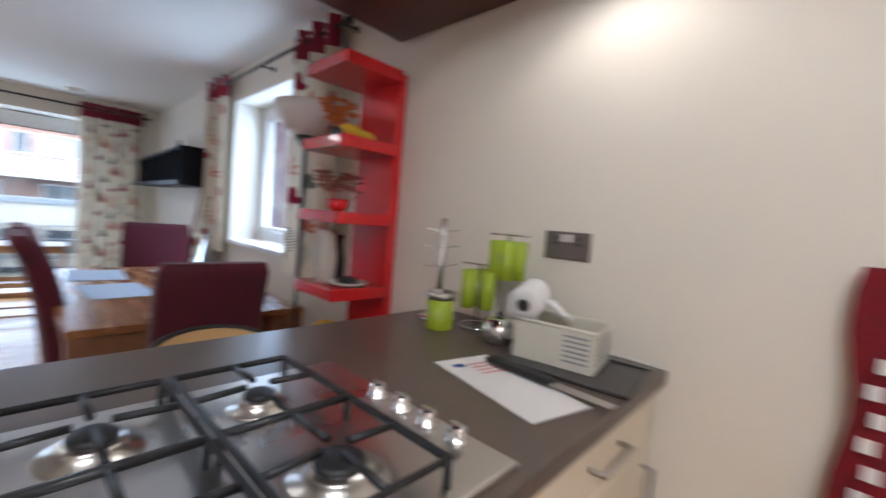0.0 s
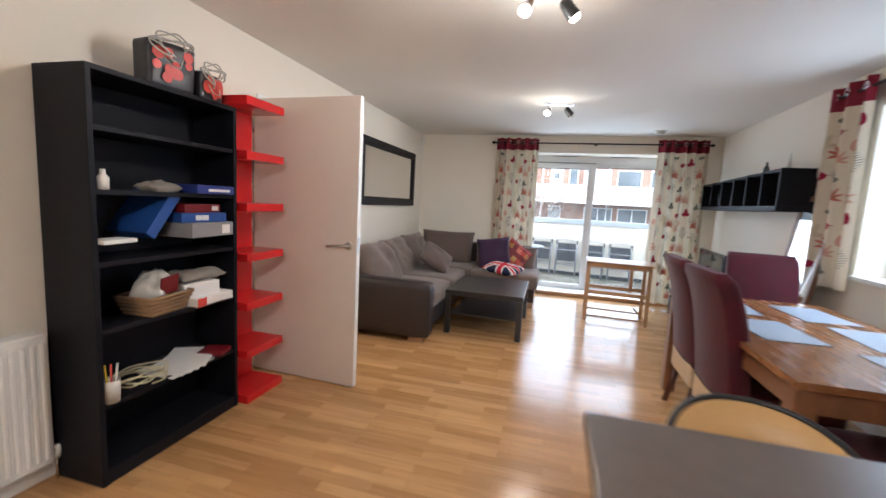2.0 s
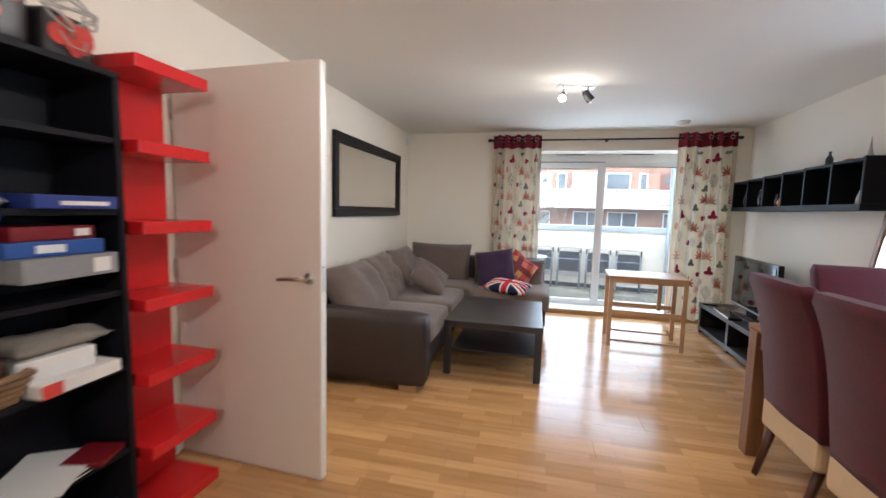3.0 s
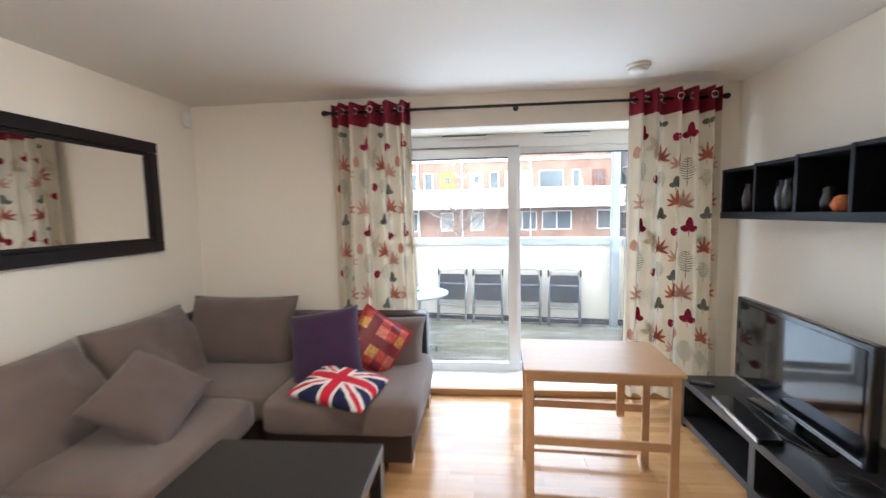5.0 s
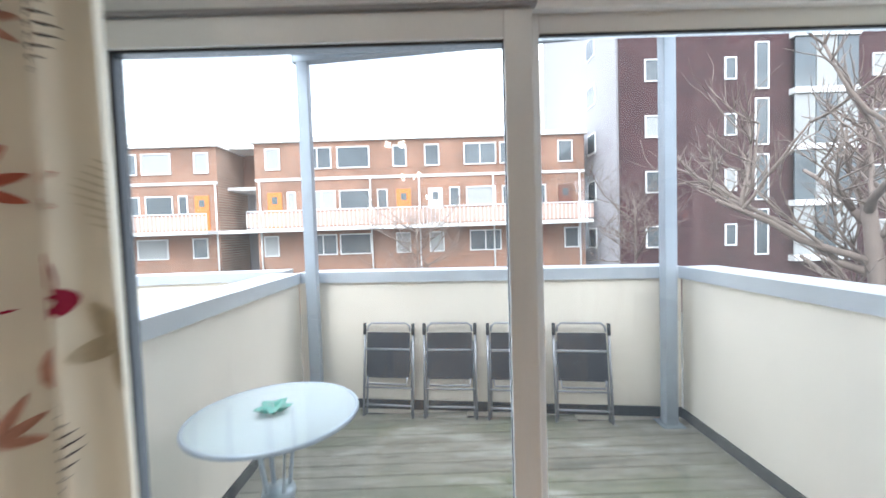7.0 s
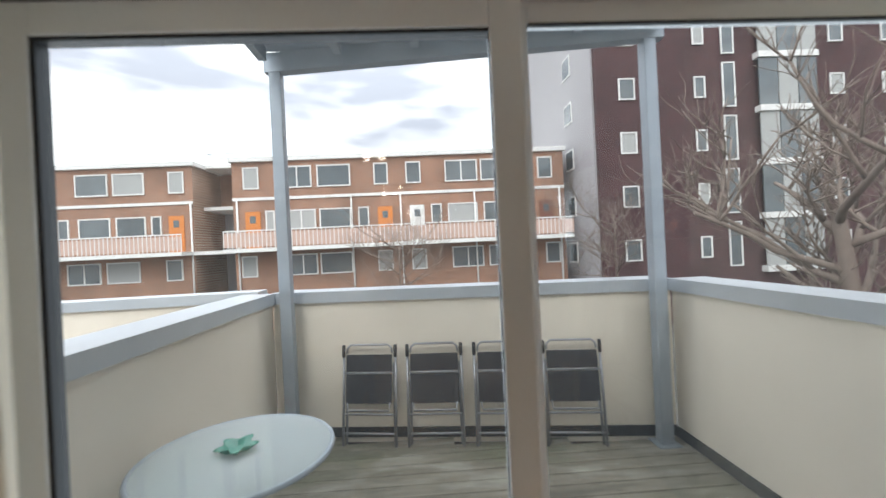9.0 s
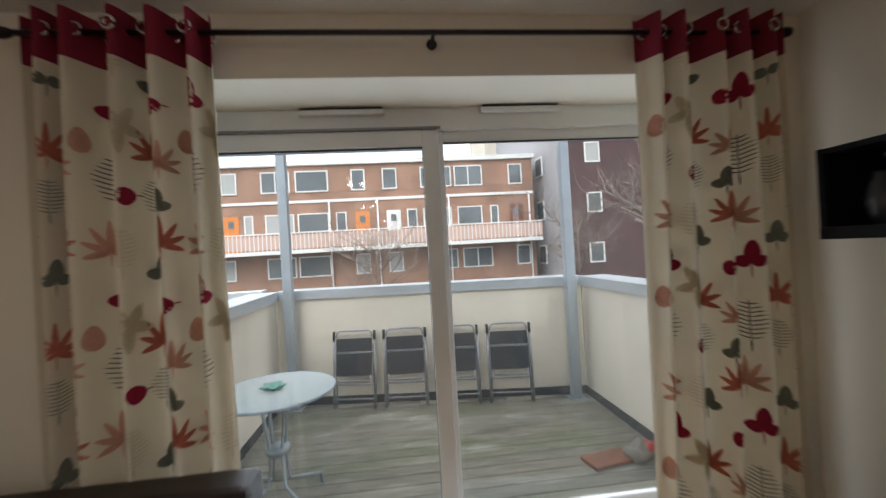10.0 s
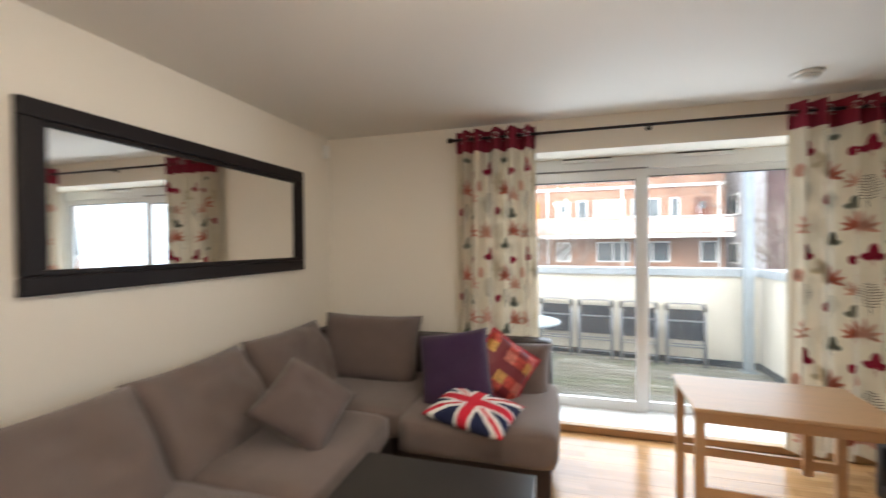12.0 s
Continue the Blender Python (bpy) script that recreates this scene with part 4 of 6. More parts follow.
display_shelf()


def vase(name, label, cat, at, profile, material, group=""):
    v = thing(name, label, cat, at, 0, group)
    part("body", lathe(profile, 20), material, v, smooth=True)
    return v


VASE = [(0.03, 0), (0.042, 0.03), (0.05, 0.08), (0.035, 0.14), (0.022, 0.16), (0.03, 0.18)]
for y in (6.24, 6.1, 5.93):
    vase("vase", "dark patterned ceramic vase in a wall cube", "vase", (xr(y) - 0.16, y, 1.452), VASE, "ceramic_dark", "vases on the wall shelf")
vase("figurine", "small orange pot ornament in a wall cube", "ornament", (xr(5.5) - 0.17, 5.52, 1.452), [(0.03, 0), (0.045, 0.03), (0.03, 0.07), (0.012, 0.08)], "orange")
vase("figurine", "dark rounded ornament in a wall cube", "ornament", (xr(5.6) - 0.16, 5.62, 1.452), [(0.03, 0), (0.035, 0.05), (0.02, 0.09), (0.028, 0.11), (0.01, 0.13)], "ceramic_dark")
vase("statuette", "pale stone figurine with a raised arm in a cube", "ornament", (xr(4.5) - 0.16, 4.5, 1.452), [(0.05, 0), (0.045, 0.05), (0.025, 0.12), (0.02, 0.15), (0.026, 0.17), (0.012, 0.2)], "ceramic")
vase("bottle", "small dark bottle standing on the wall shelf", "bottle", (xr(4.95) - 0.13, 4.98, 1.757), [(0.025, 0), (0.026, 0.07), (0.01, 0.1), (0.01, 0.13)], "ceramic_dark")
vase("ornament", "pointed pale souvenir tower on the wall shelf", "ornament", (xr(4.5) - 0.13, 4.55, 1.77), [(0.03, 0), (0.02, 0.03), (0.008, 0.09), (0.002, 0.16)], "ceramic")
vase("glass_jar", "round clear glass jar with a lid in the cube", "jar", (xr(5.8) - 0.19, 5.80, 1.452), [(0.05, 0), (0.062, 0.03), (0.065, 0.1), (0.05, 0.16), (0.055, 0.175), (0.02, 0.2)], "clear")
vase("toy_car", "small orange model on top of the wall shelf", "ornament", (xr(4.75) - 0.13, 4.74, 1.763), [(0.045, 0), (0.045, 0.02), (0.03, 0.035), (0.01, 0.04)], "orange")

# tall mirror leaning on the wall
lm = thing("leaning_mirror", "tall framed mirror leaning against the wall", "mirror", (xr(4.3) - 0.26, 4.22, 0), -1.4)
tilt = pose(0, 0, 0.012, 0, 8.5, 0)
part("frame", joined(box((-0.0, -0.26, 0), (0.035, -0.215, 1.55), 0.006, tilt), box((0, 0.215, 0), (0.035, 0.26, 1.55), 0.006, tilt), box((0, -0.215, 0), (0.035, 0.215, 0.045), 0.006, tilt), box((0, -0.215, 1.505), (0.035, 0.215, 1.55), 0.006, tilt)), "oak_leg", lm)
part("glass", box((0.008, -0.215, 0.045), (0.02, 0.215, 1.505), 0, tilt), "mirror", lm)

# framed mirror over the sofa
wm = thing("wall_mirror", "wide mirror in a broad stepped espresso frame", "mirror", (XL, 5.31, 1.64))
part("frame", boxes(((0.002, -0.895, 0.315), (0.04, 0.895, 0.39)), ((0.002, -0.895, -0.39), (0.04, 0.895, -0.315)), ((0.002, -0.895, -0.315), (0.04, -0.82, 0.315)), ((0.002, 0.82, -0.315), (0.04, 0.895, 0.315)), bevel=0.008), "frame", wm)
part("inner_moulding", boxes(((0.002, -0.82, 0.29), (0.026, 0.82, 0.315)), ((0.002, -0.82, -0.315), (0.026, 0.82, -0.29)), ((0.002, -0.82, -0.29), (0.026, -0.795, 0.29)), ((0.002, 0.795, -0.29), (0.026, 0.82, 0.29)), bevel=0.006), "frame", wm)
part("glass", box((0.003, -0.797, -0.292), (0.014, 0.797, 0.292), 0), "mirror", wm)

sn = thing("motion_sensor", "small white alarm sensor high in the corner", "sensor", (XL + 0.02, 6.56, 2.27), 45)
part("case", box((-0.03, -0.03, -0.055), (0.03, 0.03, 0.055), 0.012), "plastic", sn)
pn = thing("wall_panel", "pale square control panel on the wall", "control panel", (XL, 4.18, 1.88))
part("plate", box((0, -0.14, -0.1), (0.02, 0.14, 0.1), 0.006), "plastic", pn)
part("inset", box((0.02, -0.11, -0.07), (0.023, 0.11, 0.07), 0.001), "paper", pn)
th = thing("thermostat", "small white room thermostat on the wall", "thermostat", (XL, 4.1, 1.47))
part("case", box((0, -0.045, -0.04), (0.025, 0.045, 0.04), 0.006), "plastic", th)
part("dial", lathe([(0.02, 0), (0.018, 0.01)], 14, m=pose(0.025, 0, 0, 0, 90, 0)), "greyfile", th)
sm = thing("smoke_alarm", "round white smoke alarm on the ceiling", "smoke alarm", (1.07, 6.2, H))
part("base", lathe([(0.075, 0), (0.075, -0.014), (0.066, -0.018)], 28), "plastic", sm, smooth=True)
part("cover", lathe([(0.058, -0.018), (0.058, -0.034), (0.045, -0.044), (0.01, -0.046)], 28), "plastic", sm, smooth=True)


def ceiling_spots(x, y, lit):
    c = thing("spotlight_bar", "chrome ceiling spotlight bar with black swivelling heads", "ceiling light", (x, y, H), 12, "ceiling spotlights")
    part("plate", box((-0.15, -0.035, -0.028), (0.15, 0.035, 0), 0.006), "chrome", c)
    for k, (hx, tx, ty) in enumerate(((-0.10, -0.5, -0.7), (0.10, 0.6, 0.1))):
        part("stem", tube([(hx, 0, -0.028), (hx, 0, -0.075)], 0.008, 8), "chrome", c)
        m = look((hx, 0, -0.09), (hx + tx, ty, -0.75))
        hd = part("lamp_head", lathe([(0.018, 0.05), (0.03, 0.03), (0.034, -0.03), (0.036, -0.045), (0.03, -0.046)], 18, m=m), "chrome" if k == 0 else "iron", c, smooth=True)
        part("bulb", lathe([(0.026, -0.03), (0.028, -0.05), (0.02, -0.066), (0.004, -0.07)], 14, m=m), "bulb" if k == 0 or lit else "plastic", hd, smooth=True)


ceiling_spots(-0.22, 4.66, False)
ceiling_spots(-0.30, 2.42, True)


# ---- dining ----
dt = thing("dining_table", "solid dark oak dining table with square corner legs", "dining table", (1.19, 2.79, 0))
part("tabletop", box((-0.475, -0.83, 0.718), (0.475, 0.83, 0.75), 0.004), "oak_table", dt)
for sx in (-1, 1):
    part("apron", box((sx * 0.44 - 0.012, -0.74, 0.62), (sx * 0.44 + 0.012, 0.74, 0.718), 0.002), "oak_leg", dt)
    part("apron", box((-0.39, sx * 0.79 - 0.012, 0.62), (0.39, sx * 0.79 + 0.012, 0.718), 0.002), "oak_leg", dt)
    for sy in (-1, 1):
        part("leg", box((sx * 0.43 - 0.04, sy * 0.785 - 0.04, 0), (sx * 0.43 + 0.04, sy * 0.785 + 0.04, 0.718), 0.004), "oak_leg", dt)
for x, y, rz in ((0.98, 2.72, 4), (0.96, 3.28, -5), (1.32, 2.22, 2), (1.42, 3.25, 3), (1.46, 2.72, -3)):
    pm = thing("placemat", "pale blue rectangular placemat on the table", "placemat", (x, y, 0.7505), rz, "placemats")
    part("mat", box((-0.14, -0.21, 0), (0.14, 0.21, 0.003), 0.001), "mat_blue", pm)


def dining_chair():
    """Backrest towards -y, seat towards +y."""
    c = thing("dining_chair", "high-backed dining chair in burgundy velvet over cream leatherette", "chair", (0, 0, 0), 0, "dining chairs")
    part("seat", soft_box((-0.22, -0.20, 0.36), (0.22, 0.26, 0.49), 0.035, 2, 0.005), "velvet", c)
    part("seat_skirt", box((-0.215, -0.215, 0.30), (0.215, 0.25, 0.38), 0.015), "cream_leather", c, "cream leatherette skirt")
    bm = bmesh.new()
    n, h = 16, 0.66
    rows = []
    for r in range(n + 1):
        k = r / n
        z = 0.40 + h * k
        y = -0.20 - 0.07 * k - 0.075 * k ** 4
        t = 0.04 if r < n else 0.02
        w = 0.222 + 0.006 * math.sin(3 * k)
        if r == n:
            w -= 0.012
        prof = [(-w, y + t), (-w + 0.012, y + t + 0.01), (0, y + t + 0.012), (w - 0.012, y + t + 0.01), (w, y + t), (w, y - t), (w - 0.012, y - t - 0.008), (0, y - t - 0.014), (-w + 0.012, y - t - 0.008), (-w, y - t)]
        rows.append([bm.verts.new((px, py, z)) for px, py in prof])
    for a, b in zip(rows, rows[1:]):
        for k in range(10):
            f = bm.faces.new((a[k], a[(k + 1) % 10], b[(k + 1) % 10], b[k]))
            f.smooth = True
    bm.faces.new(rows[-1])
    bm.faces.new(rows[0][::-1])
    bmesh.ops.recalc_face_normals(bm, faces=bm.faces)
    part("backrest", bm, "velvet", c)
    part("lower_back", box((-0.219, -0.252, 0.27), (0.219, -0.165, 0.42), 0.02), "cream_leather", c, "cream leatherette lower back")
    for sx in (-1, 1):
        part("front_leg", tube([(sx * 0.185, 0.215, 0), (sx * 0.185, 0.215, 0.32)], 0.017, 4, taper=0.024), "dark_leg", c)
        part("back_leg", tube([(sx * 0.185, -0.27, 0), (sx * 0.185, -0.2, 0.30)], 0.017, 4, taper=0.025), "dark_leg", c)
    return c


ch = dining_chair()
ch.matrix_world = pose(0.945, 2.66, 0, 0, 0, -88)
copy_thing(ch, pose(0.955, 3.17, 0, 0, 0, -91))
tagged(copy_thing(ch, pose(1.15, 2.0, 0, 0, 0, -4) @ Matrix.Diagonal((0.85, 1, 0.98, 1))), "burgundy velvet dining chair at the table's end by the counter")
tagged(copy_thing(ch, pose(1.36, 3.60, 0, 0, 0, 172)), "burgundy velvet dining chair at the table's far end")


def bar_stool():
    s = thing("bar_stool", "bar stool with tan rounded back and dark piped rim", "bar stool", (0, 0, 0), 0, "bar stools")
    part("seat", lathe([(0.16, 0.60), (0.18, 0.615), (0.185, 0.64), (0.17, 0.665), (0.02, 0.672)], 28), "tan", s, smooth=True)
    bm = bmesh.new()
    n = 24
    rows = []
    for k in range(n + 1):
        a = radians(-10 + 200 * k / n)
        u = (k / n) * 2 - 1
        top = 0.85 - 0.13 * abs(u) ** 2.4
        rows.append([bm.verts.new((r * math.cos(a), r * math.sin(a), z)) for r, z in ((0.175, 0.655), (0.195, top), (0.225, top), (0.205, 0.64))])
    for a, b in zip(rows, rows[1:]):
        for k in range(4):
            f = bm.faces.new((a[k], a[(k + 1) % 4], b[(k + 1) % 4], b[k]))
            f.smooth = k != 1
    bm.faces.new(rows[0])
    bm.faces.new(rows[-1][::-1])
    bmesh.ops.recalc_face_normals(bm, faces=bm.faces)
    part("backrest", bm, "tan", s)
    part("piping", tube([(0.21 * math.cos(radians(-10 + 200 * k / n)), 0.21 * math.sin(radians(-10 + 200 * k / n)), 0.853 - 0.13 * abs(k / n * 2 - 1) ** 2.4) for k in range(n + 1)], 0.009, 8), "iron", s, "dark piped rim", True)
    part("column", tube([(0, 0, 0.02), (0, 0, 0.6)], 0.028, 14), "chrome", s)
    part("foot", lathe([(0.2, 0), (0.2, 0.008), (0.17, 0.02), (0.03, 0.035)], 32), "chrome", s, smooth=True)
    part("footrest", tube(arc((0, 0.03, 0.28), 0.13, 0, 360, 25)[:-1], 0.009, 8, True), "chrome", s)
    return s


st = bar_stool()
st.matrix_world = pose(0.32, 1.24, 0)
copy_thing(st, pose(1.02, 1.22, 0))


# ---- kitchen counter ----
wt = thing("worktop", "dark brown-grey laminate breakfast bar worktop", "worktop", (0, 0, 0), kind="structure")
part("slab", box((-0.10, 0.24, 0.872), (xr(0.7) - 0.004, 1.11, 0.912), 0.005), "worktop", wt)
part("upstand_seal", box((xr(0.7) - 0.012, 0.25, 0.912), (xr(0.7) - 0.003, 1.1, 0.918), 0.001), "plastic", wt)
for k, (x0, x1) in enumerate(((-0.06, 0.48), (0.485, 1.10), (1.105, 1.79))):
    cu = thing("base_cabinet", "cream kitchen base cabinet with bar handle", "cabinet", ((x0 + x1) / 2, 0.55, 0), 0, "base cabinets")
    w = (x1 - x0) / 2
    part("body", box((-w, -0.27, 0.1), (w, 0.25, 0.872), 0.002), "cream_unit", cu)
    part("plinth", box((-w, -0.22, 0), (w, 0.24, 0.1), 0.001), "dark", cu)
    dr = part("drawer_front", box((-w + 0.003, -0.29, 0.72), (w - 0.003, -0.272, 0.865), 0.003), "cream_unit", cu)
    part("handle", tube([(-0.08, -0.292, 0.80), (-0.08, -0.32, 0.80), (0.08, -0.32, 0.80), (0.08, -0.292, 0.80)], 0.007, 8), "steel", dr, "brushed steel bar handle")
    dd = part("door", box((-w + 0.003, -0.29, 0.105), (w - 0.003, -0.272, 0.714), 0.003), "cream_unit", cu)
    part("handle", tube([(w - 0.05, -0.292, 0.66), (w - 0.05, -0.32, 0.66), (w - 0.05, -0.32, 0.5), (w - 0.05, -0.292, 0.5)], 0.007, 8), "steel", dd, "brushed steel bar handle")
setting("bar_back_panel", box((-0.06, 0.80, 0.0), (1.79, 0.83, 0.872), 0.002), "cream_unit", "cream back panel under the breakfast bar", "panel")

# gas hob
hb = thing("gas_hob", "stainless steel gas hob with black pan supports", "hob", (0.81, 0.52, 0.912))
part("tray", box((-0.285, -0.255, 0), (0.285, 0.265, 0.009), 0.004), "steel", hb)
part("well", box((-0.265, -0.235, 0.009), (0.155, 0.245, 0.0105), 0.001), "steel", hb)
for bx, by, br in ((-0.16, 0.13, 0.04), (0.06, 0.13, 0.034), (-0.16, -0.12, 0.034), (0.06, -0.12, 0.046)):
    bu = part("burner", lathe([(br * 1.5, 0.01), (br * 1.45, 0.014), (br, 0.016), (br, 0.026), (br * 0.9, 0.03)], 24, (bx, by, 0)), "steel", hb, smooth=True)
    part("burner_cap", lathe([(br * 0.72, 0.03), (br * 0.74, 0.036), (br * 0.6, 0.04), (0.004, 0.041)], 24, (bx, by, 0)), "iron", bu, smooth=True)
for x0, x1 in ((-0.262, -0.06), (-0.045, 0.155)):
    bm = bmesh.new()
    z = 0.05
    tube([(x0, -0.225, z), (x1, -0.225, z), (x1, 0.235, z), (x0, 0.235, z)], 0.0065, 6, True, bm)
    xm = (x0 + x1) / 2
    tube([(x0, 0.005, z), (x1, 0.005, z)], 0.0065, 6, False, bm)
    for yc in (0.125, -0.115):
        for dx in (-1, 1):
            tube([(xm + dx * (x1 - x0) / 2, yc, z), (xm + dx * 0.02, yc, z + 0.004)], 0.0055, 6, False, bm)
        for dy in (-1, 1):
            tube([(xm, yc + dy * 0.11, z), (xm, yc + dy * 0.02, z + 0.004)], 0.0055, 6, False, bm)
    for cx in (x0, x1):
        for cy in (-0.225, 0.005, 0.235):
            tube([(cx, cy, 0.009), (cx, cy, z)], 0.006, 6, False, bm)
    part("pan_support", bm, "iron", hb, "black cast pan support")
for k in range(4):
    kb = part("knob", lathe([(0.02, 0.009), (0.02, 0.014), (0.016, 0.016), (0.015, 0.034), (0.012, 0.037)], 20, (0.252, 0.045 - 0.068 * k, 0)), "chrome", hb, smooth=True)
    part("pointer", box((0.25, 0.045 - 0.068 * k - 0.014, 0.037), (0.254, 0.045 - 0.068 * k + 0.014, 0.04), 0.0008), "steel", kb)

# bulkhead with lights over the counter
bk = thing("bulkhead", "dark mahogany bulkhead with recessed downlights over the counter", "bulkhead", (0, 0, 0), kind="structure")
part("casing", box((-0.1, 0.2, 2.085), (xr(0.7) - 0.004, 1.50, H - 0.002), 0.004), "bulkhead", bk)
for x in (0.4, 1.5):
    dl = part("downlight_ring", lathe([(0.045, 2.085), (0.045, 2.079), (0.035, 2.078)], 24, (x, 0.75, 0)), "chrome", bk, smooth=True)
part("track", box((0.7, 0.62, 2.078), (1.3, 0.64, 2.085), 0.001), "iron", bk)

# sockets and kitchen clutter
so = thing("double_socket", "grey metal double wall socket with white inserts", "socket", (xr(0.57), 0.572, 1.225), -1.4)
part("plate", box((-0.01, -0.078, -0.045), (0, 0.078, 0.045), 0.003), "socket", so)
for y in (-0.04, 0.04):
    part("outlet", boxes(((-0.0115, y - 0.012, 0.0), (-0.0102, y - 0.006, 0.01)), ((-0.0115, y + 0.006, 0.0), (-0.0102, y + 0.012, 0.01)), ((-0.0115, y - 0.003, 0.016), (-0.0102, y + 0.003, 0.028)), bevel=0), "iron", so)
for y in (-0.012, 0.012):
    part("switch", box((-0.014, y - 0.008, 0.012), (-0.01, y + 0.008, 0.036), 0.001), "plastic", so)

mt = thing("mug_tree", "chrome mug tree with wire rungs", "mug tree", (1.66, 0.98, 0.912))
part("base", lathe([(0.07, 0), (0.07, 0.006), (0.05, 0.012), (0.01, 0.016)], 24), "chrome", mt, smooth=True)
part("post", tube([(0, 0, 0.012), (0, 0, 0.37)], 0.011, 10), "steel", mt)
for z in (0.19, 0.26, 0.32):
    part("rung", tube([(-0.07, 0.01, z + 0.01), (0, 0, z), (0.07, -0.01, z + 0.01)], 0.003, 6), "chrome", mt)
cup = thing("utensil_pot", "lime green pot with a steel rim", "pot", (1.565, 0.88, 0.912))
part("body", lathe([(0.043, 0), (0.045, 0.004), (0.045, 0.10), (0.04, 0.10), (0.04, 0.01)], 28), "lime", cup, smooth=True)
part("rim", lathe([(0.046, 0.10), (0.046, 0.125), (0.041, 0.125), (0.041, 0.10)], 28), "steel", cup, smooth=True)


def mug_rack(x, y, h, n):
    r = thing("glass_rack", "chrome wire rack holding lime green tumblers", "glass rack", (x, y, 0.912), 0, "lime tumbler racks")
    part("base_ring", tube(arc((0, 0, 0.006), 0.06, 0, 360, 21)[:-1], 0.004, 6, True), "chrome", r)
    part("post", tube([(0, 0, 0.004), (0, 0, h)], 0.005, 8), "chrome", r)
    part("top_bar", tube([(-0.01, 0.07, h), (0.01, -0.07, h)], 0.0035, 6), "chrome", r)
    for k in range(n):
        a = 2 * math.pi * k / n + 0.5
        g = part("tumbler", lathe([(0.021, h - 0.15), (0.024, h - 0.148), (0.027, h - 0.02), (0.024, h - 0.02), (0.021, h - 0.14)], 20, (0.038 * math.cos(a), 0.038 * math.sin(a), 0)), "lime", r, "lime green tumbler", True)
    return r


mug_rack(1.69, 0.82, 0.22, 3)
mug_rack(1.73, 0.74, 0.33, 4)
ket = thing("steel_canister", "small round polished steel canister", "canister", (1.60, 0.66, 0.912))
part("body", lathe([(0.035, 0), (0.05, 0.015), (0.055, 0.045), (0.04, 0.075), (0.012, 0.082)], 28), "chrome", ket, smooth=True)
part("knob", lathe([(0.006, 0.08), (0.012, 0.092), (0.008, 0.1), (0.002, 0.102)], 14), "iron", ket, smooth=True)

bs = thing("storage_basket", "cream plastic basket with slotted sides", "basket", (1.625, 0.468, 0.9165), 8)
part("tub", boxes(((-0.075, -0.105, 0), (0.075, 0.105, 0.004)), ((-0.08, -0.11, 0), (-0.075, 0.11, 0.105)), ((0.075, -0.11, 0), (0.08, 0.11, 0.105)), ((-0.075, -0.11, 0), (0.075, -0.105, 0.105)), ((-0.075, 0.105, 0), (0.075, 0.11, 0.105)), bevel=0.001), "basket", bs)
part("rim", tube([(-0.08, -0.11, 0.106), (0.08, -0.11, 0.106), (0.08, 0.11, 0.106), (-0.08, 0.11, 0.106)], 0.005, 6, True), "basket", bs)
for k in range(6):
    part("slot", box((-0.0815, -0.095, 0.02 + 0.013 * k), (-0.0795, -0.03, 0.025 + 0.013 * k), 0), "greyfile", bs)
    part("slot", box((-0.06, -0.1115, 0.02 + 0.013 * k), (0.06, -0.1095, 0.025 + 0.013 * k), 0), "greyfile", bs)
kr = thing("kitchen_roll", "white paper roll resting on the basket with a loose end", "paper roll", (1.60, 0.565, 1.068), 0)
RA = pose(0, 0, 0, 0, 78, 12)
part("roll", lathe([(0.018, -0.055), (0.046, -0.055), (0.048, -0.048), (0.048, 0.048), (0.046, 0.055), (0.018, 0.055)], 32, m=RA), "paper", kr, smooth=True)
part("core", lathe([(0.0185, -0.0558), (0.0187, 0.0558)], 20, m=RA), "iron", kr)
part("loose_sheet", cushion(0.08, 0.10, 0.010, pose(0.03, -0.07, -0.015, 28, 20, 0), 10, 5, 0.02), "paper", kr)
tr = thing("baking_tray", "dark flat tray under the basket", "tray", (1.61, 0.425, 0.912), 6)
part("sheet", box((-0.13, -0.17, 0), (0.12, 0.16, 0.004), 0.002), "tin", tr)
part("rim", tube([(-0.13, -0.17, 0.006), (0.12, -0.17, 0.006), (0.12, 0.16, 0.006), (-0.13, 0.16, 0.006)], 0.004, 6, True), "tin", tr)
lt = thing("letter", "white printed letter lying on the worktop", "letter", (1.345, 0.465, 0.9135), -14)
part("sheet", box((-0.08, -0.17, 0), (0.09, 0.17, 0.0015), 0.0), "paper", lt)
part("stamp", box((-0.05, 0.115, 0.0016), (-0.02, 0.135, 0.002), 0), "blue", lt)
part("line", boxes(*[((-0.01, 0.12 - 0.02 * k, 0.0016), (0.07, 0.125 - 0.02 * k, 0.002)) for k in range(4)], bevel=0), "bag_red", lt)
kn = thing("kitchen_knife", "large knife with a black handle on the worktop", "knife", (1.418, 0.40, 0.918), -4)
part("handle", box((-0.016, -0.02, 0), (0.016, 0.17, 0.016), 0.006), "iron", kn)
part("blade", box((-0.015, -0.16, 0.005), (0.015, -0.02, 0.007), 0.0005), "steel", kn)
tw = thing("towel", "red and white patterned towel hanging on the wall", "towel", (xr(-0.2) - 0.02, -0.24, 0.75))
bm = bmesh.new()
g = [[bm.verts.new((-0.012 - 0.012 * math.sin(v * 2.2), -0.14 + 0.28 * v / 12 + 0.01 * math.sin(u), 0.5 - 1.0 * u / 16)) for v in range(13)] for u in range(17)]
for u in range(16):
    for v in range(12):
        f = bm.faces.new((g[u][v], g[u][v + 1], g[u + 1][v + 1], g[u + 1][v]))
        f.smooth = True
part("cloth", bm, "fabric_pattern", tw)
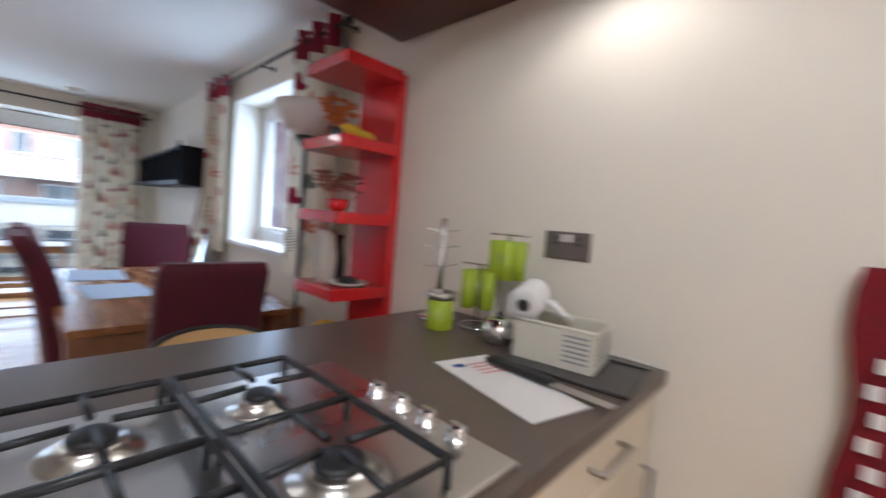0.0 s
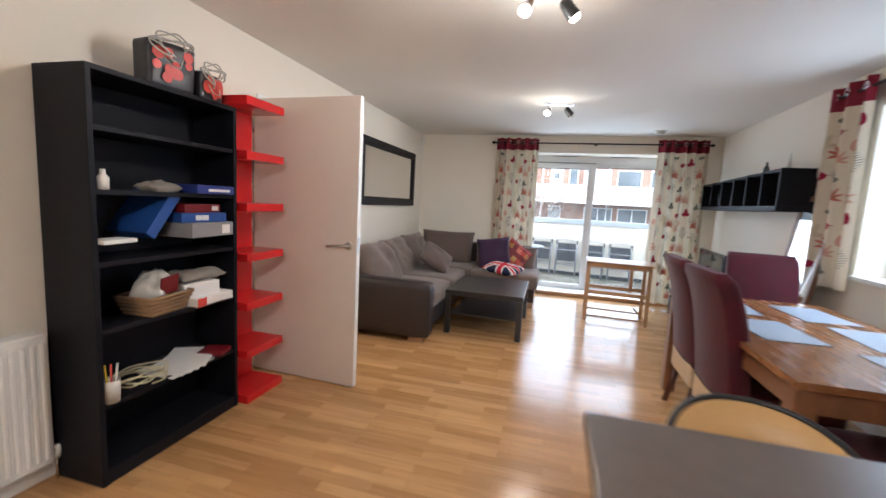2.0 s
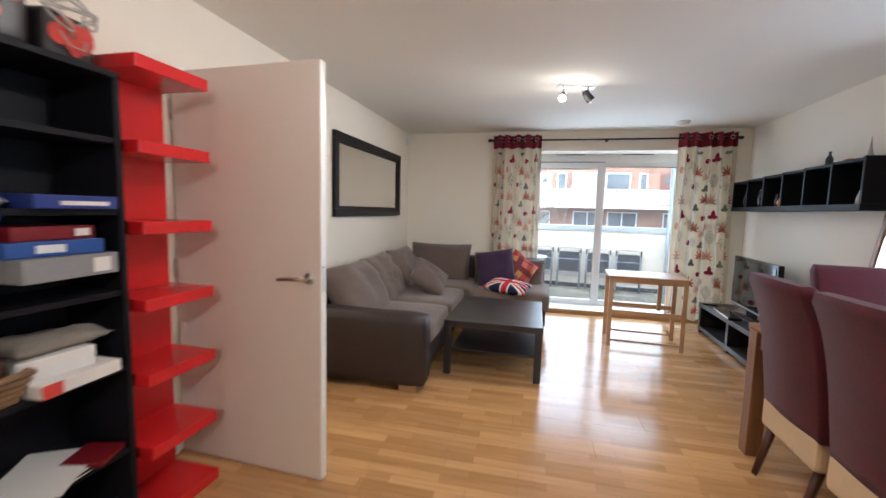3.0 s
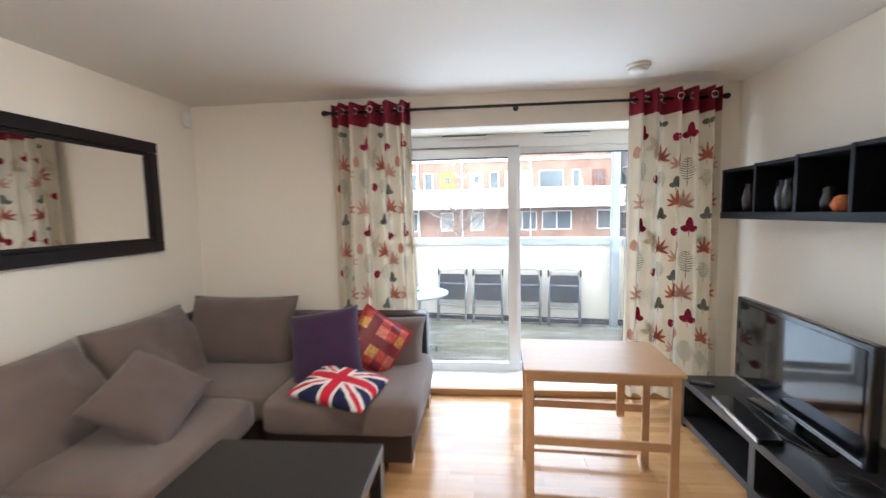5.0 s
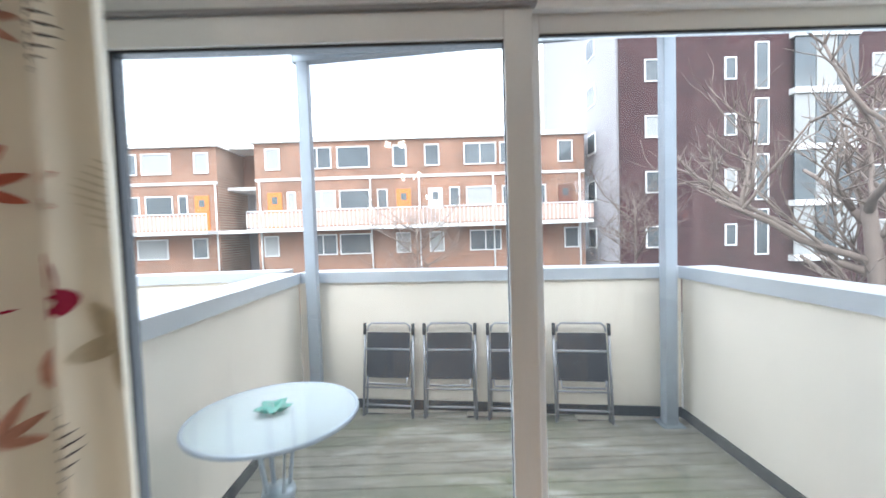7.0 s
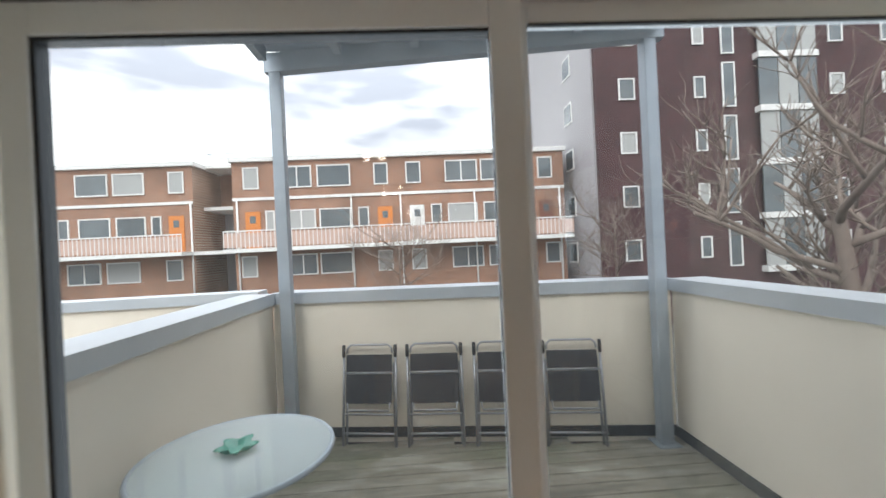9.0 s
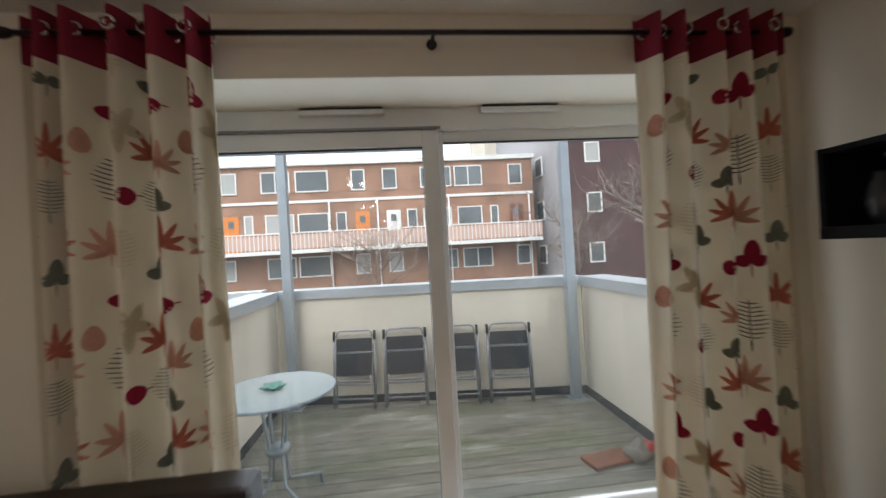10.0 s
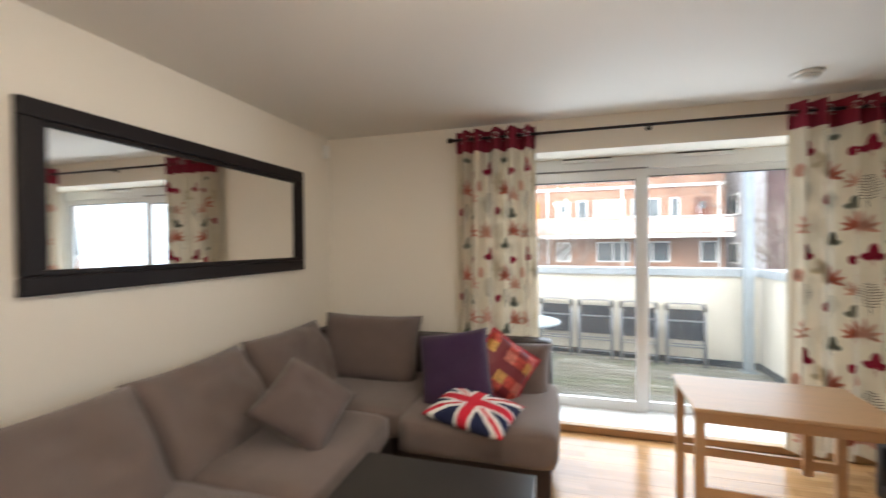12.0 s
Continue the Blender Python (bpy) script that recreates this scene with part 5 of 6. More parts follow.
part("white_motif", boxes(*[((-0.032, -0.125 + 0.05 * i + 0.012 * (j % 2), -0.15 + 0.055 * j), (-0.029, -0.10 + 0.05 * i + 0.012 * (j % 2), -0.12 + 0.055 * j)) for i in range(5) for j in range(9)], bevel=0.0), "paper", tw)
part("hook", tube([(0.02, 0, 0.52), (-0.02, 0, 0.52), (-0.03, 0, 0.55)], 0.005, 6), "chrome", tw)


# ---- red shelf units ----
def red_unit(label, at, rz, heights):
    """Back panel at x = 0, shelves out to +x, width along y from 0."""
    u = thing("red_shelf_unit", label, "shelf unit", at, rz, "red shelf units")
    part("back_panel", box((0.002, 0, 0), (0.11 if rz == 0 else 0.05, 0.33 if rz == 0 else 0.30, 1.93 if rz else 1.885), 0.003), "red", u)
    for z in heights:
        part("shelf", box((0.11 if rz == 0 else 0.05, -0.01, z - 0.05), (0.36 if rz == 0 else 0.345, 0.33, z), 0.003), "red", u)
    return u


red_unit("tall glossy red shelf unit beside the black bookcase", (XL, 2.29, 0), 0, (0.05, 0.345, 0.65, 0.955, 1.26, 1.57, 1.885))
rr = red_unit("tall glossy red shelf unit holding flowers and ornaments", (xr(1.6) - 0.002, 1.75, 0), 180 - 1.4, (0.30, 0.62, 0.945, 1.276, 1.596, 1.93))


def flowers(label, at, material, pot, n, r, seed):
    f = thing("flower_arrangement", label, "flowers", at)
    rnd = random.Random(seed)
    part("pot", lathe([(0.03, 0), (0.045, 0.02), (0.05, 0.055), (0.045, 0.055), (0.03, 0.04)], 18), pot, f, smooth=True)
    for k in range(n):
        a, q = rnd.uniform(0, 6.28), rnd.uniform(0, r)
        x, y, z = q * math.cos(a), q * math.sin(a), 0.08 + rnd.uniform(0, 0.09)
        bm = tube([(0.3 * x, 0.3 * y, 0.04), (x, y, z)], 0.002, 4)
        for p in range(6):
            b = 2 * math.pi * p / 6
            c = Vector((x, y, z))
            e1 = Vector((math.cos(b), math.sin(b), 0.5)) * 0.032
            e2 = Vector((-math.sin(b), math.cos(b), 0)) * 0.014
            v = [bm.verts.new(c + w) for w in (Vector((0, 0, 0)), e1 * 0.6 + e2, e1, e1 * 0.6 - e2)]
            bm.faces.new(v)
        part("bloom", bm, material, f)
    return f


flowers("orange and dark artificial flowers on a red shelf", (1.60, 1.62, 1.596), "orange", "ceramic_dark", 30, 0.09, 1)
flowers("dusty pink dried flowers in a red pot", (1.60, 1.60, 1.276), "pinkfl", "red", 34, 0.10, 2)
yb = thing("snack_packet", "crumpled yellow packet lying on a red shelf", "packet", (1.62, 1.50, 1.625), 20)
part("packet", cushion(0.16, 0.10, 0.05, pose(0, 0, 0.0, 20, 0, 0), 12, 3, 0.02), "yellow", yb)
jar = vase("glass_vase", "tall silvery glass vase on a red shelf", "vase", (1.58, 1.64, 0.945), [(0.04, 0), (0.045, 0.02), (0.05, 0.12), (0.04, 0.2), (0.045, 0.24)], "ceramic")
vase("vase", "dark slender vase on a red shelf", "vase", (1.66, 1.66, 0.945), [(0.03, 0), (0.035, 0.1), (0.02, 0.18), (0.026, 0.22)], "ceramic_dark")
ds = vase("ornament_dish", "oval dish with dark stones on a red shelf", "dish", (1.62, 1.51, 0.945), [(0.05, 0), (0.085, 0.012), (0.09, 0.02), (0.07, 0.018), (0.02, 0.012)], "ceramic")
part("stones", joined(*[lathe([(0.005, 0), (0.02, 0.008), (0.018, 0.02), (0.004, 0.028)], 8, (0.03 * math.cos(k * 1.3), 0.03 * math.sin(k * 1.3), 0.014)) for k in range(5)]), "ceramic_dark", ds)
bx2 = thing("storage_tub", "pale tub with yellow items on the low shelf", "tub", (1.60, 1.6, 0.62), 5)
part("tub", box((-0.09, -0.1, 0), (0.09, 0.1, 0.1), 0.012), "ceramic", bx2)
part("contents", cushion(0.14, 0.15, 0.06, pose(0, 0, 0.11), 10, 3, 0.02), "yellow", bx2)
fl = thing("floor_lamp", "floor lamp with a pale bowl uplighter shade", "floor lamp", (1.61, 1.95, 0))
part("base", lathe([(0.13, 0), (0.13, 0.012), (0.1, 0.022), (0.015, 0.03)], 28), "iron", fl, smooth=True)
part("stem", tube([(0, 0, 0.02), (0, 0, 1.60)], 0.011, 10), "iron", fl)
part("collar", lathe([(0.012, 1.58), (0.03, 1.60), (0.05, 1.645), (0.01, 1.65)], 20), "iron", fl, smooth=True)
part("shade", lathe([(0.045, 1.645), (0.10, 1.675), (0.145, 1.735), (0.16, 1.80), (0.155, 1.80), (0.14, 1.74), (0.09, 1.685), (0.03, 1.66)], 36), "shade", fl, "pale bowl shade", True)


# ---- bookcase, door, radiator ----
def bookcase():
    b = thing("bookcase", "tall black-brown bookcase with six open shelves", "bookcase", (-2.145, 1.86, 0))
    hw, d, h = 0.395, 0.145, 1.78
    for sy in (-1, 1):
        part("side_panel", box((-d, sy * hw - (0.022 if sy > 0 else 0), 0), (d, sy * hw + (0 if sy > 0 else 0.022), h), 0.002), "black", b)
    part("top_board", box((-d, -hw, h), (d, hw, h + 0.022), 0.002), "black", b)
    part("back_board", box((-d, -hw + 0.022, 0.06), (-d + 0.006, hw - 0.022, h), 0), "black", b)
    part("plinth", box((d - 0.025, -hw + 0.022, 0), (d - 0.005, hw - 0.022, 0.065), 0.001), "black", b)
    for z in (0.045, 0.35, 0.685, 0.98, 1.285, 1.545):
        part("shelf", box((-d + 0.006, -hw + 0.022, z), (d - 0.008, hw - 0.022, z + 0.022), 0.002), "black", b)


bookcase()
BX = -2.14


def slab(name, label, cat, at, size, material, rz=0, rx=0, extra=None, group=""):
    o = thing(name, label, cat, (0, 0, 0), 0, group)
    o.matrix_world = pose(*at, rx, 0, rz)
    part("body", box((-size[0] / 2, -size[1] / 2, 0), (size[0] / 2, size[1] / 2, size[2]), min(0.004, size[2] / 4)), material, o)
    if extra:
        e, lo, hi = extra
        part("label_strip", box(lo, hi, 0), e, o)
    return o


slab("game_box", "flat dark blue box lying on a shelf", "box", (BX + 0.06, 2.08, 1.307), (0.2, 0.27, 0.045), "darkblue", 4, extra=("paper", (0.1005, -0.06, 0.012), (0.102, 0.1, 0.026)))
rg = thing("glove", "crumpled grey cloth glove on a shelf", "glove", (BX + 0.06, 1.83, 1.325), 10)
part("cloth", cushion(0.12, 0.18, 0.05, Matrix.Identity(4), 14, 4, 0.03), "grey_soft", rg)
slab("ring_binder", "grey ring binder lying flat with a label", "binder", (BX + 0.02, 2.05, 1.077), (0.29, 0.30, 0.075), "greyfile", 4, extra=("paper", (0.1455, 0.06, 0.012), (0.147, 0.12, 0.062)), group="binders")
slab("ring_binder", "blue ring binder lying on the grey one", "binder", (BX + 0.0, 2.04, 1.153), (0.27, 0.28, 0.05), "blue", -3, extra=("paper", (0.1355, -0.06, 0.012), (0.137, 0.02, 0.038)), group="binders")
slab("ring_binder", "dark red ring binder on top of the pile", "binder", (BX - 0.01, 2.03, 1.204), (0.25, 0.26, 0.045), "darkred", 6, extra=("paper", (0.1255, 0.06, 0.01), (0.127, 0.11, 0.036)), group="binders")
slab("ring_binder", "blue ring binder leaning against the pile", "binder", (BX - 0.02, 1.835, 1.18), (0.26, 0.25, 0.055), "blue", 0, 54, group="binders")
slab("notebook", "small pale notebook on a shelf", "notebook", (BX + 0.10, 1.57, 1.077), (0.1, 0.16, 0.018), "paper", 8)
wb = thing("wicker_basket", "tan wicker basket holding bagged packets", "basket", (BX + 0.055, 1.80, 0.707), 6)
bm = bmesh.new()
for k in range(5):
    w, l = 0.075 + 0.006 * k, 0.095 + 0.008 * k
    tube([(-w, -l, 0.012 + 0.02 * k), (w, -l, 0.012 + 0.02 * k), (w, l, 0.012 + 0.02 * k), (-w, l, 0.012 + 0.02 * k)], 0.0115, 6, True, bm)
add_box(bm, (-0.075, -0.095, 0), (0.075, 0.095, 0.012), 0.002)
part("weave", bm, "wicker", wb)
part("plastic_bag", cushion(0.15, 0.2, 0.14, pose(-0.01, -0.01, 0.12, 20, 0, 30), 14, 8, 0.04), "ceramic", wb, "translucent bag of packets")
part("red_packet", box((-0.01, -0.05, 0.0), (0.0, 0.05, 0.09), 0.002, pose(0.075, 0.01, 0.10, 8, 12, 0)), "darkred", wb)
slab("white_box", "white carton on a shelf", "carton", (BX + 0.03, 2.03, 0.752), (0.18, 0.22, 0.07), "paper", -4, group="cartons")
slab("white_box", "white and red book box on a shelf", "carton", (BX + 0.07, 2.06, 0.707), (0.2, 0.26, 0.045), "paper", 3, extra=("bag_red", (0.1005, -0.13, 0.0), (0.102, -0.07, 0.045)), group="cartons")
fb = thing("plastic_bag", "grey crumpled plastic bag on the cartons", "bag", (BX + 0.03, 2.06, 0.850), 0)
part("film", cushion(0.18, 0.30, 0.06, Matrix.Identity(4), 14, 11, 0.03), "grey_soft", fb)
pp = thing("paper_pile", "loose pile of white papers on a shelf", "papers", (BX + 0.04, 1.93, 0.372), 18)
for k in range(5):
    part("sheet", box((-0.11, -0.15, 0.004 * k), (0.11, 0.15, 0.004 * k + 0.002), 0, pose(0.004 * k, 0.02 * k, 0, 0, 2, 7 * k - 12)), "paper", pp)
cc = thing("cable_coil", "loose coil of cream cable on a shelf", "cable", (BX + 0.06, 1.70, 0.380), 0)
part("cable", tube([((0.08 + 0.02 * math.sin(2.7 * a)) * math.cos(a), (0.12 + 0.025 * math.cos(1.9 * a)) * math.sin(a), 0.004 + 0.002 * a + 0.012 * math.sin(1.3 * a) ** 2) for a in np.linspace(0, 26, 160)], 0.0035, 6), "cable", cc, smooth=True)
slab("notebook", "dark red notebook beside the papers", "notebook", (BX + 0.07, 2.15, 0.372), (0.14, 0.14, 0.02), "darkred", 20)
pj = thing("pen_pot", "pale pot with pens on the low shelf", "pen pot", (BX + 0.12, 1.53, 0.372))
part("pot", lathe([(0.03, 0), (0.034, 0.1), (0.03, 0.1), (0.027, 0.01)], 18), "ceramic", pj, smooth=True)
for k, c in enumerate(("yellow", "bag_red", "plastic")):
    part("pen", tube([(0, 0.01 * (k - 1), 0.02), (0.012 * (k - 1), 0.02 * (k - 1), 0.17)], 0.005, 6), c, pj)
bt = vase("small_bottle", "small white bottle on a bookcase shelf", "bottle", (BX + 0.12, 1.53, 1.307), [(0.02, 0), (0.022, 0.05), (0.01, 0.065), (0.01, 0.085)], "plastic")


def gift_bag(at, rz, w, h, d, seed, tilt_x):
    g = thing("gift_bag", "black gift bag with red circles and cables inside", "gift bag", (0, 0, 0), 0, "gift bags")
    g.matrix_world = pose(*at, tilt_x, 0, rz)
    part("bag", soft_box((-d / 2, -w / 2, 0), (d / 2, w / 2, h), 0.018, seed, 0.012, 9), "bag_dark", g, smooth=True)
    rnd = random.Random(seed)
    for k in range(12):
        y, z, r = rnd.uniform(-w / 2 + 0.035, w / 2 - 0.035), rnd.uniform(0.035, h - 0.035), rnd.uniform(0.016, 0.034)
        spot = bmesh.new()
        spot.faces.new([spot.verts.new((d / 2 + 0.0065 + 0.0003 * k, y + r * math.cos(a), z + r * math.sin(a))) for a in np.linspace(0, 2 * math.pi, 15)[:-1]])
        part("red_circle", spot, "bag_red", g)
    part("cables", tube([(d / 2 + 0.008 + 0.02 * math.sin(2 * a), (w * 0.36 + 0.03 * math.sin(2.3 * a)) * math.cos(a), h * 0.93 + (0.045 + 0.02 * math.cos(1.7 * a)) * math.sin(a)) for a in np.linspace(0, 22, 130)], 0.004, 6), "greycable", g, smooth=True)
    part("handle", tube([(d / 2, -0.05, h - 0.05), (d / 2 + 0.02, -0.02, h - 0.11), (d / 2 + 0.02, 0.03, h - 0.11), (d / 2, 0.06, h - 0.05)], 0.003, 5), "greycable", g, smooth=True)


gift_bag((-2.11, 1.90, 1.803), -8, 0.23, 0.22, 0.12, 2, 0)
gift_bag((-2.11, 2.13, 1.803), 8, 0.17, 0.155, 0.12, 5, 0)

dl = thing("door_1", "pale pink-white flush door standing open with lever handle", "door", (-2.295, 2.775, 0), -2.7, kind="structure")
part("leaf", box((0, -0.022, 0.008), (0.846, 0.022, 1.985), 0.003), "door", dl)
part("edge_strip", box((0.8462, -0.021, 0.01), (0.85, 0.021, 1.983), 0.001), "white", dl)
lv = part("lever_handle", tube([(0.79, -0.024, 1.0), (0.79, -0.065, 1.0), (0.75, -0.072, 1.002), (0.66, -0.068, 0.995), (0.645, -0.066, 0.99)], 0.009, 10), "steel", dl, "brushed steel lever", True)
part("rose", lathe([(0.027, 0), (0.027, 0.007), (0.012, 0.01)], 24, m=pose(0.79, -0.022, 1.0, 90, 0, 0)), "steel", lv, smooth=True)
part("latch_plate", box((0.85, -0.012, 0.94), (0.8515, 0.012, 1.06), 0), "steel", dl)
for z in (0.2, 1.0, 1.8):
    part("hinge", tube([(0, -0.026, z - 0.05), (0, -0.026, z + 0.05)], 0.007, 8), "steel", dl)

rd = thing("radiator", "white ribbed panel radiator on the wall", "radiator", (XL + 0.03, 0.95, 0))
part("panel", box((0, -0.48, 0.10), (0.05, 0.48, 0.68), 0.008), "white", rd)
for k in range(28):
    y = -0.455 + 0.0337 * k
    part("rib", box((0.05, y - 0.009, 0.13), (0.061, y + 0.009, 0.65), 0.004, seg=1), "white", rd)
part("top_grille", box((-0.02, -0.47, 0.68), (0.05, 0.47, 0.692), 0.002), "white", rd)
part("valve", lathe([(0.014, 0), (0.018, 0.02), (0.018, 0.05), (0.012, 0.06)], 14, (0.02, 0.505, 0.1)), "plastic", rd, smooth=True)
part("pipe", tube([(0.02, 0.505, 0), (0.02, 0.505, 0.11)], 0.007, 8), "chrome", rd)


# ---- balcony ----
DZ = -0.08
FAR_L, FAR_R = (-1.15, 9.42), (1.96, 8.97)


def wall_run(a, b, t, z0, z1):
    d = Vector((b[0] - a[0], b[1] - a[1])).normalized()
    n = Vector((-d.y, d.x)) * t
    return prism([a, b, (b[0] + n.x, b[1] + n.y), (a[0] + n.x, a[1] + n.y)], z0, z1)


def parapet(name, a, b):
    p = thing(name, "cream rendered balcony parapet with grey metal coping", "parapet", (0, 0, 0), kind="structure")
    part("wall", wall_run(a, b, 0.22, -3.0, 1.02), "render", p)
    d = Vector((b[0] - a[0], b[1] - a[1])).normalized()
    n = Vector((-d.y, d.x))
    a2, b2 = (a[0] - n.x * 0.03, a[1] - n.y * 0.03), (b[0] - n.x * 0.03, b[1] - n.y * 0.03)
    part("coping", joined(wall_run(a2, b2, 0.28, 1.02, 1.11)), "coping", p)
    # thin dark strip along the wall's foot, from the deck up to z = 0
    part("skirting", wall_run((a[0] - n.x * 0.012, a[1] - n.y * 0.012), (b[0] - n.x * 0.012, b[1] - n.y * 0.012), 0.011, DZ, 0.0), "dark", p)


parapet("parapet_far", FAR_L, FAR_R)
parapet("parapet_left", (-1.15, 7.08), (-1.15, 9.41))
parapet("parapet_right", (1.96, 8.95), (1.96, 7.08))
deck = setting("deck_base", box((-1.15, 7.08, -0.3), (1.96, 9.4, -0.125), 0), "dark", "timber balcony deck of grooved weathered boards", "deck")
nb = thing("neighbour_parapet", "rendered parapet of the neighbouring terrace with pale coping", "parapet", (0, 0, 0), kind="structure")
part("wall", joined(wall_run((-9.0, 9.5), (-1.45, 9.9), 0.2, -3, 1.0)), "render", nb)
part("coping", wall_run((-9.0, 9.47), (-1.45, 9.87), 0.28, 1.0, 1.09), "coping", nb)

canopy = thing("balcony_canopy", "grey steel canopy on slim square posts over the balcony", "canopy", (0, 0, 0), kind="structure")
for x, y in ((-0.98, 9.26), (1.80, 8.86)):
    ps = part("post", box((x - 0.045, y - 0.045, DZ), (x + 0.045, y + 0.045, 2.85), 0.006), "galv", canopy)
    part("foot_plate", box((x - 0.08, y - 0.08, DZ), (x + 0.08, y + 0.08, DZ + 0.012), 0.002), "galv", ps)
part("front_beam", wall_run((-1.06, 9.22), (1.9, 8.80), 0.09, 2.85, 3.0), "galv", canopy)
for x in (-1.02, -0.45, 0.12, 0.69, 1.26, 1.84):
    part("joist", box((x - 0.03, 7.09, 2.88), (x + 0.03, 8.8 + 0.13 * (1.26 - x), 2.98), 0.004), "galv", canopy)
part("decking", box((-1.05, 7.09, 3.0), (1.9, 9.2, 3.05), 0), "galv", canopy)


def folding_chair():
    c = thing("folding_chair", "folded grey steel garden chair with black mesh seat", "folding chair", (0, 0, 0), 0, "folded balcony chairs")
    m = pose(0, 0, 0, -9, 0, 0)
    tr = lambda p: tuple(m @ Vector(p))
    for sx in (-0.21, 0.21):
        part("side_tube", tube([tr((sx, 0, 0.0)), tr((sx, 0, 0.74))], 0.011, 8), "alu", c)
        part("rear_leg", tube([tr((sx * 0.93, 0.035, 0.0)), tr((sx * 0.9, 0.03, 0.62))], 0.010, 8), "alu", c)
        part("arm_cap", tube([tr((sx, -0.012, 0.67)), tr((sx, -0.012, 0.765))], 0.014, 8), "iron", c)
    part("top_loop", tube([tr((-0.185, -0.01, 0.70)), tr((-0.18, -0.01, 0.74)), tr((-0.15, -0.01, 0.765)), tr((0.15, -0.01, 0.765)), tr((0.18, -0.01, 0.74)), tr((0.185, -0.01, 0.70))], 0.009, 8), "alu", c)
    part("back_panel", box((-0.185, -0.022, 0.56), (0.185, -0.012, 0.69), 0.004, m), "mesh", c)
    part("seat_panel", box((-0.185, -0.026, 0.32), (0.185, -0.016, 0.54), 0.004, m), "mesh", c)
    for z in (0.55, 0.24, 0.10):
        part("crossbar", tube([tr((-0.2, -0.02, z)), tr((0.2, -0.02, z))], 0.008, 6), "alu", c)
    part("seat_loop", tube([tr((-0.17, -0.03, 0.33)), tr((-0.16, -0.03, 0.27)), tr((0.16, -0.03, 0.27)), tr((0.17, -0.03, 0.33))], 0.008, 6), "alu", c)
    return c


fc = folding_chair()
slope = math.degrees(math.atan2(FAR_R[1] - FAR_L[1], FAR_R[0] - FAR_L[0]))
for k in range(4):
    x = -0.37 + 0.515 * k
    y = FAR_L[1] + (x - FAR_L[0]) * (FAR_R[1] - FAR_L[1]) / (FAR_R[0] - FAR_L[0]) - 0.17
    m = pose(x, y, DZ, 0, 0, slope + (-2, 1.5, 0, -1)[k])
    if k == 0:
        fc.matrix_world = m
    else:
        copy_thing(fc, m)

gt = thing("garden_table", "round frosted glass balcony table on tubular legs", "garden table", (-0.665, 7.66, DZ), 0)
part("glass_top", lathe([(0.355, 0.71), (0.36, 0.714), (0.36, 0.718), (0.355, 0.721), (0.005, 0.721)], 48), "table_glass", gt, "frosted glass top", True)
part("rim", tube([(0.363 * math.cos(a), 0.363 * math.sin(a), 0.713) for a in np.linspace(0, 2 * math.pi, 49)[:-1]], 0.011, 8, True), "galv", gt, smooth=True)
for k in range(4):
    a = math.pi / 4 + k * math.pi / 2
    u, v = math.cos(a), math.sin(a)
    part("leg", tube([(0.2 * u, 0.2 * v, 0.705), (0.09 * u, 0.09 * v, 0.65), (0.05 * u, 0.05 * v, 0.35), (0.07 * u, 0.07 * v, 0.14), (0.2 * u, 0.2 * v, 0.10), (0.29 * u, 0.29 * v, 0.07), (0.30 * u, 0.30 * v, 0.0)], 0.011, 8), "galv", gt, smooth=True)
part("collar", lathe([(0.07, 0.33), (0.075, 0.35), (0.07, 0.37)], 20), "galv", gt, smooth=True)
ash = thing("ashtray", "teal glass ashtray on the balcony table", "ashtray", (-0.675, 7.67, DZ + 0.7215))
bm = bmesh.new()
ring = [[bm.verts.new((r * (1 + 0.28 * math.cos(5 * a)) * math.cos(a), r * (1 + 0.28 * math.cos(5 * a)) * math.sin(a), z)) for a in np.linspace(0, 2 * math.pi, 41)[:-1]] for r, z in ((0.035, 0), (0.06, 0.02), (0.068, 0.026), (0.055, 0.024), (0.03, 0.006))]
for a, b in zip(ring, ring[1:]):
    for k in range(40):
        f = bm.faces.new((a[k], a[(k + 1) % 40], b[(k + 1) % 40], b[k]))
        f.smooth = True
bm.faces.new(ring[-1])
part("dish", bm, "teal", ash)
bd = thing("old_board", "rusty brown board lying on the deck", "board", (1.52, 7.72, DZ), 12)
part("board", box((-0.17, -0.09, 0), (0.17, 0.09, 0.03), 0.008), "smalltimber", bd)
rg2 = thing("garden_glove", "crumpled red and grey bundle on the deck", "rag", (1.74, 7.70, DZ + 0.05), 30)
part("cloth", cushion(0.20, 0.16, 0.12, Matrix.Identity(4), 14, 14, 0.05), "grey_soft", rg2)
part("red_patch", cushion(0.10, 0.09, 0.10, pose(0.05, -0.03, 0.02), 10, 15, 0.03), "bag_red", rg2)

# ---- outside ----
setting("ground", box((-400, -60, -3.3), (400, 900, -3.0), 0), "ground", "dark tarmac ground between the buildings", "ground")


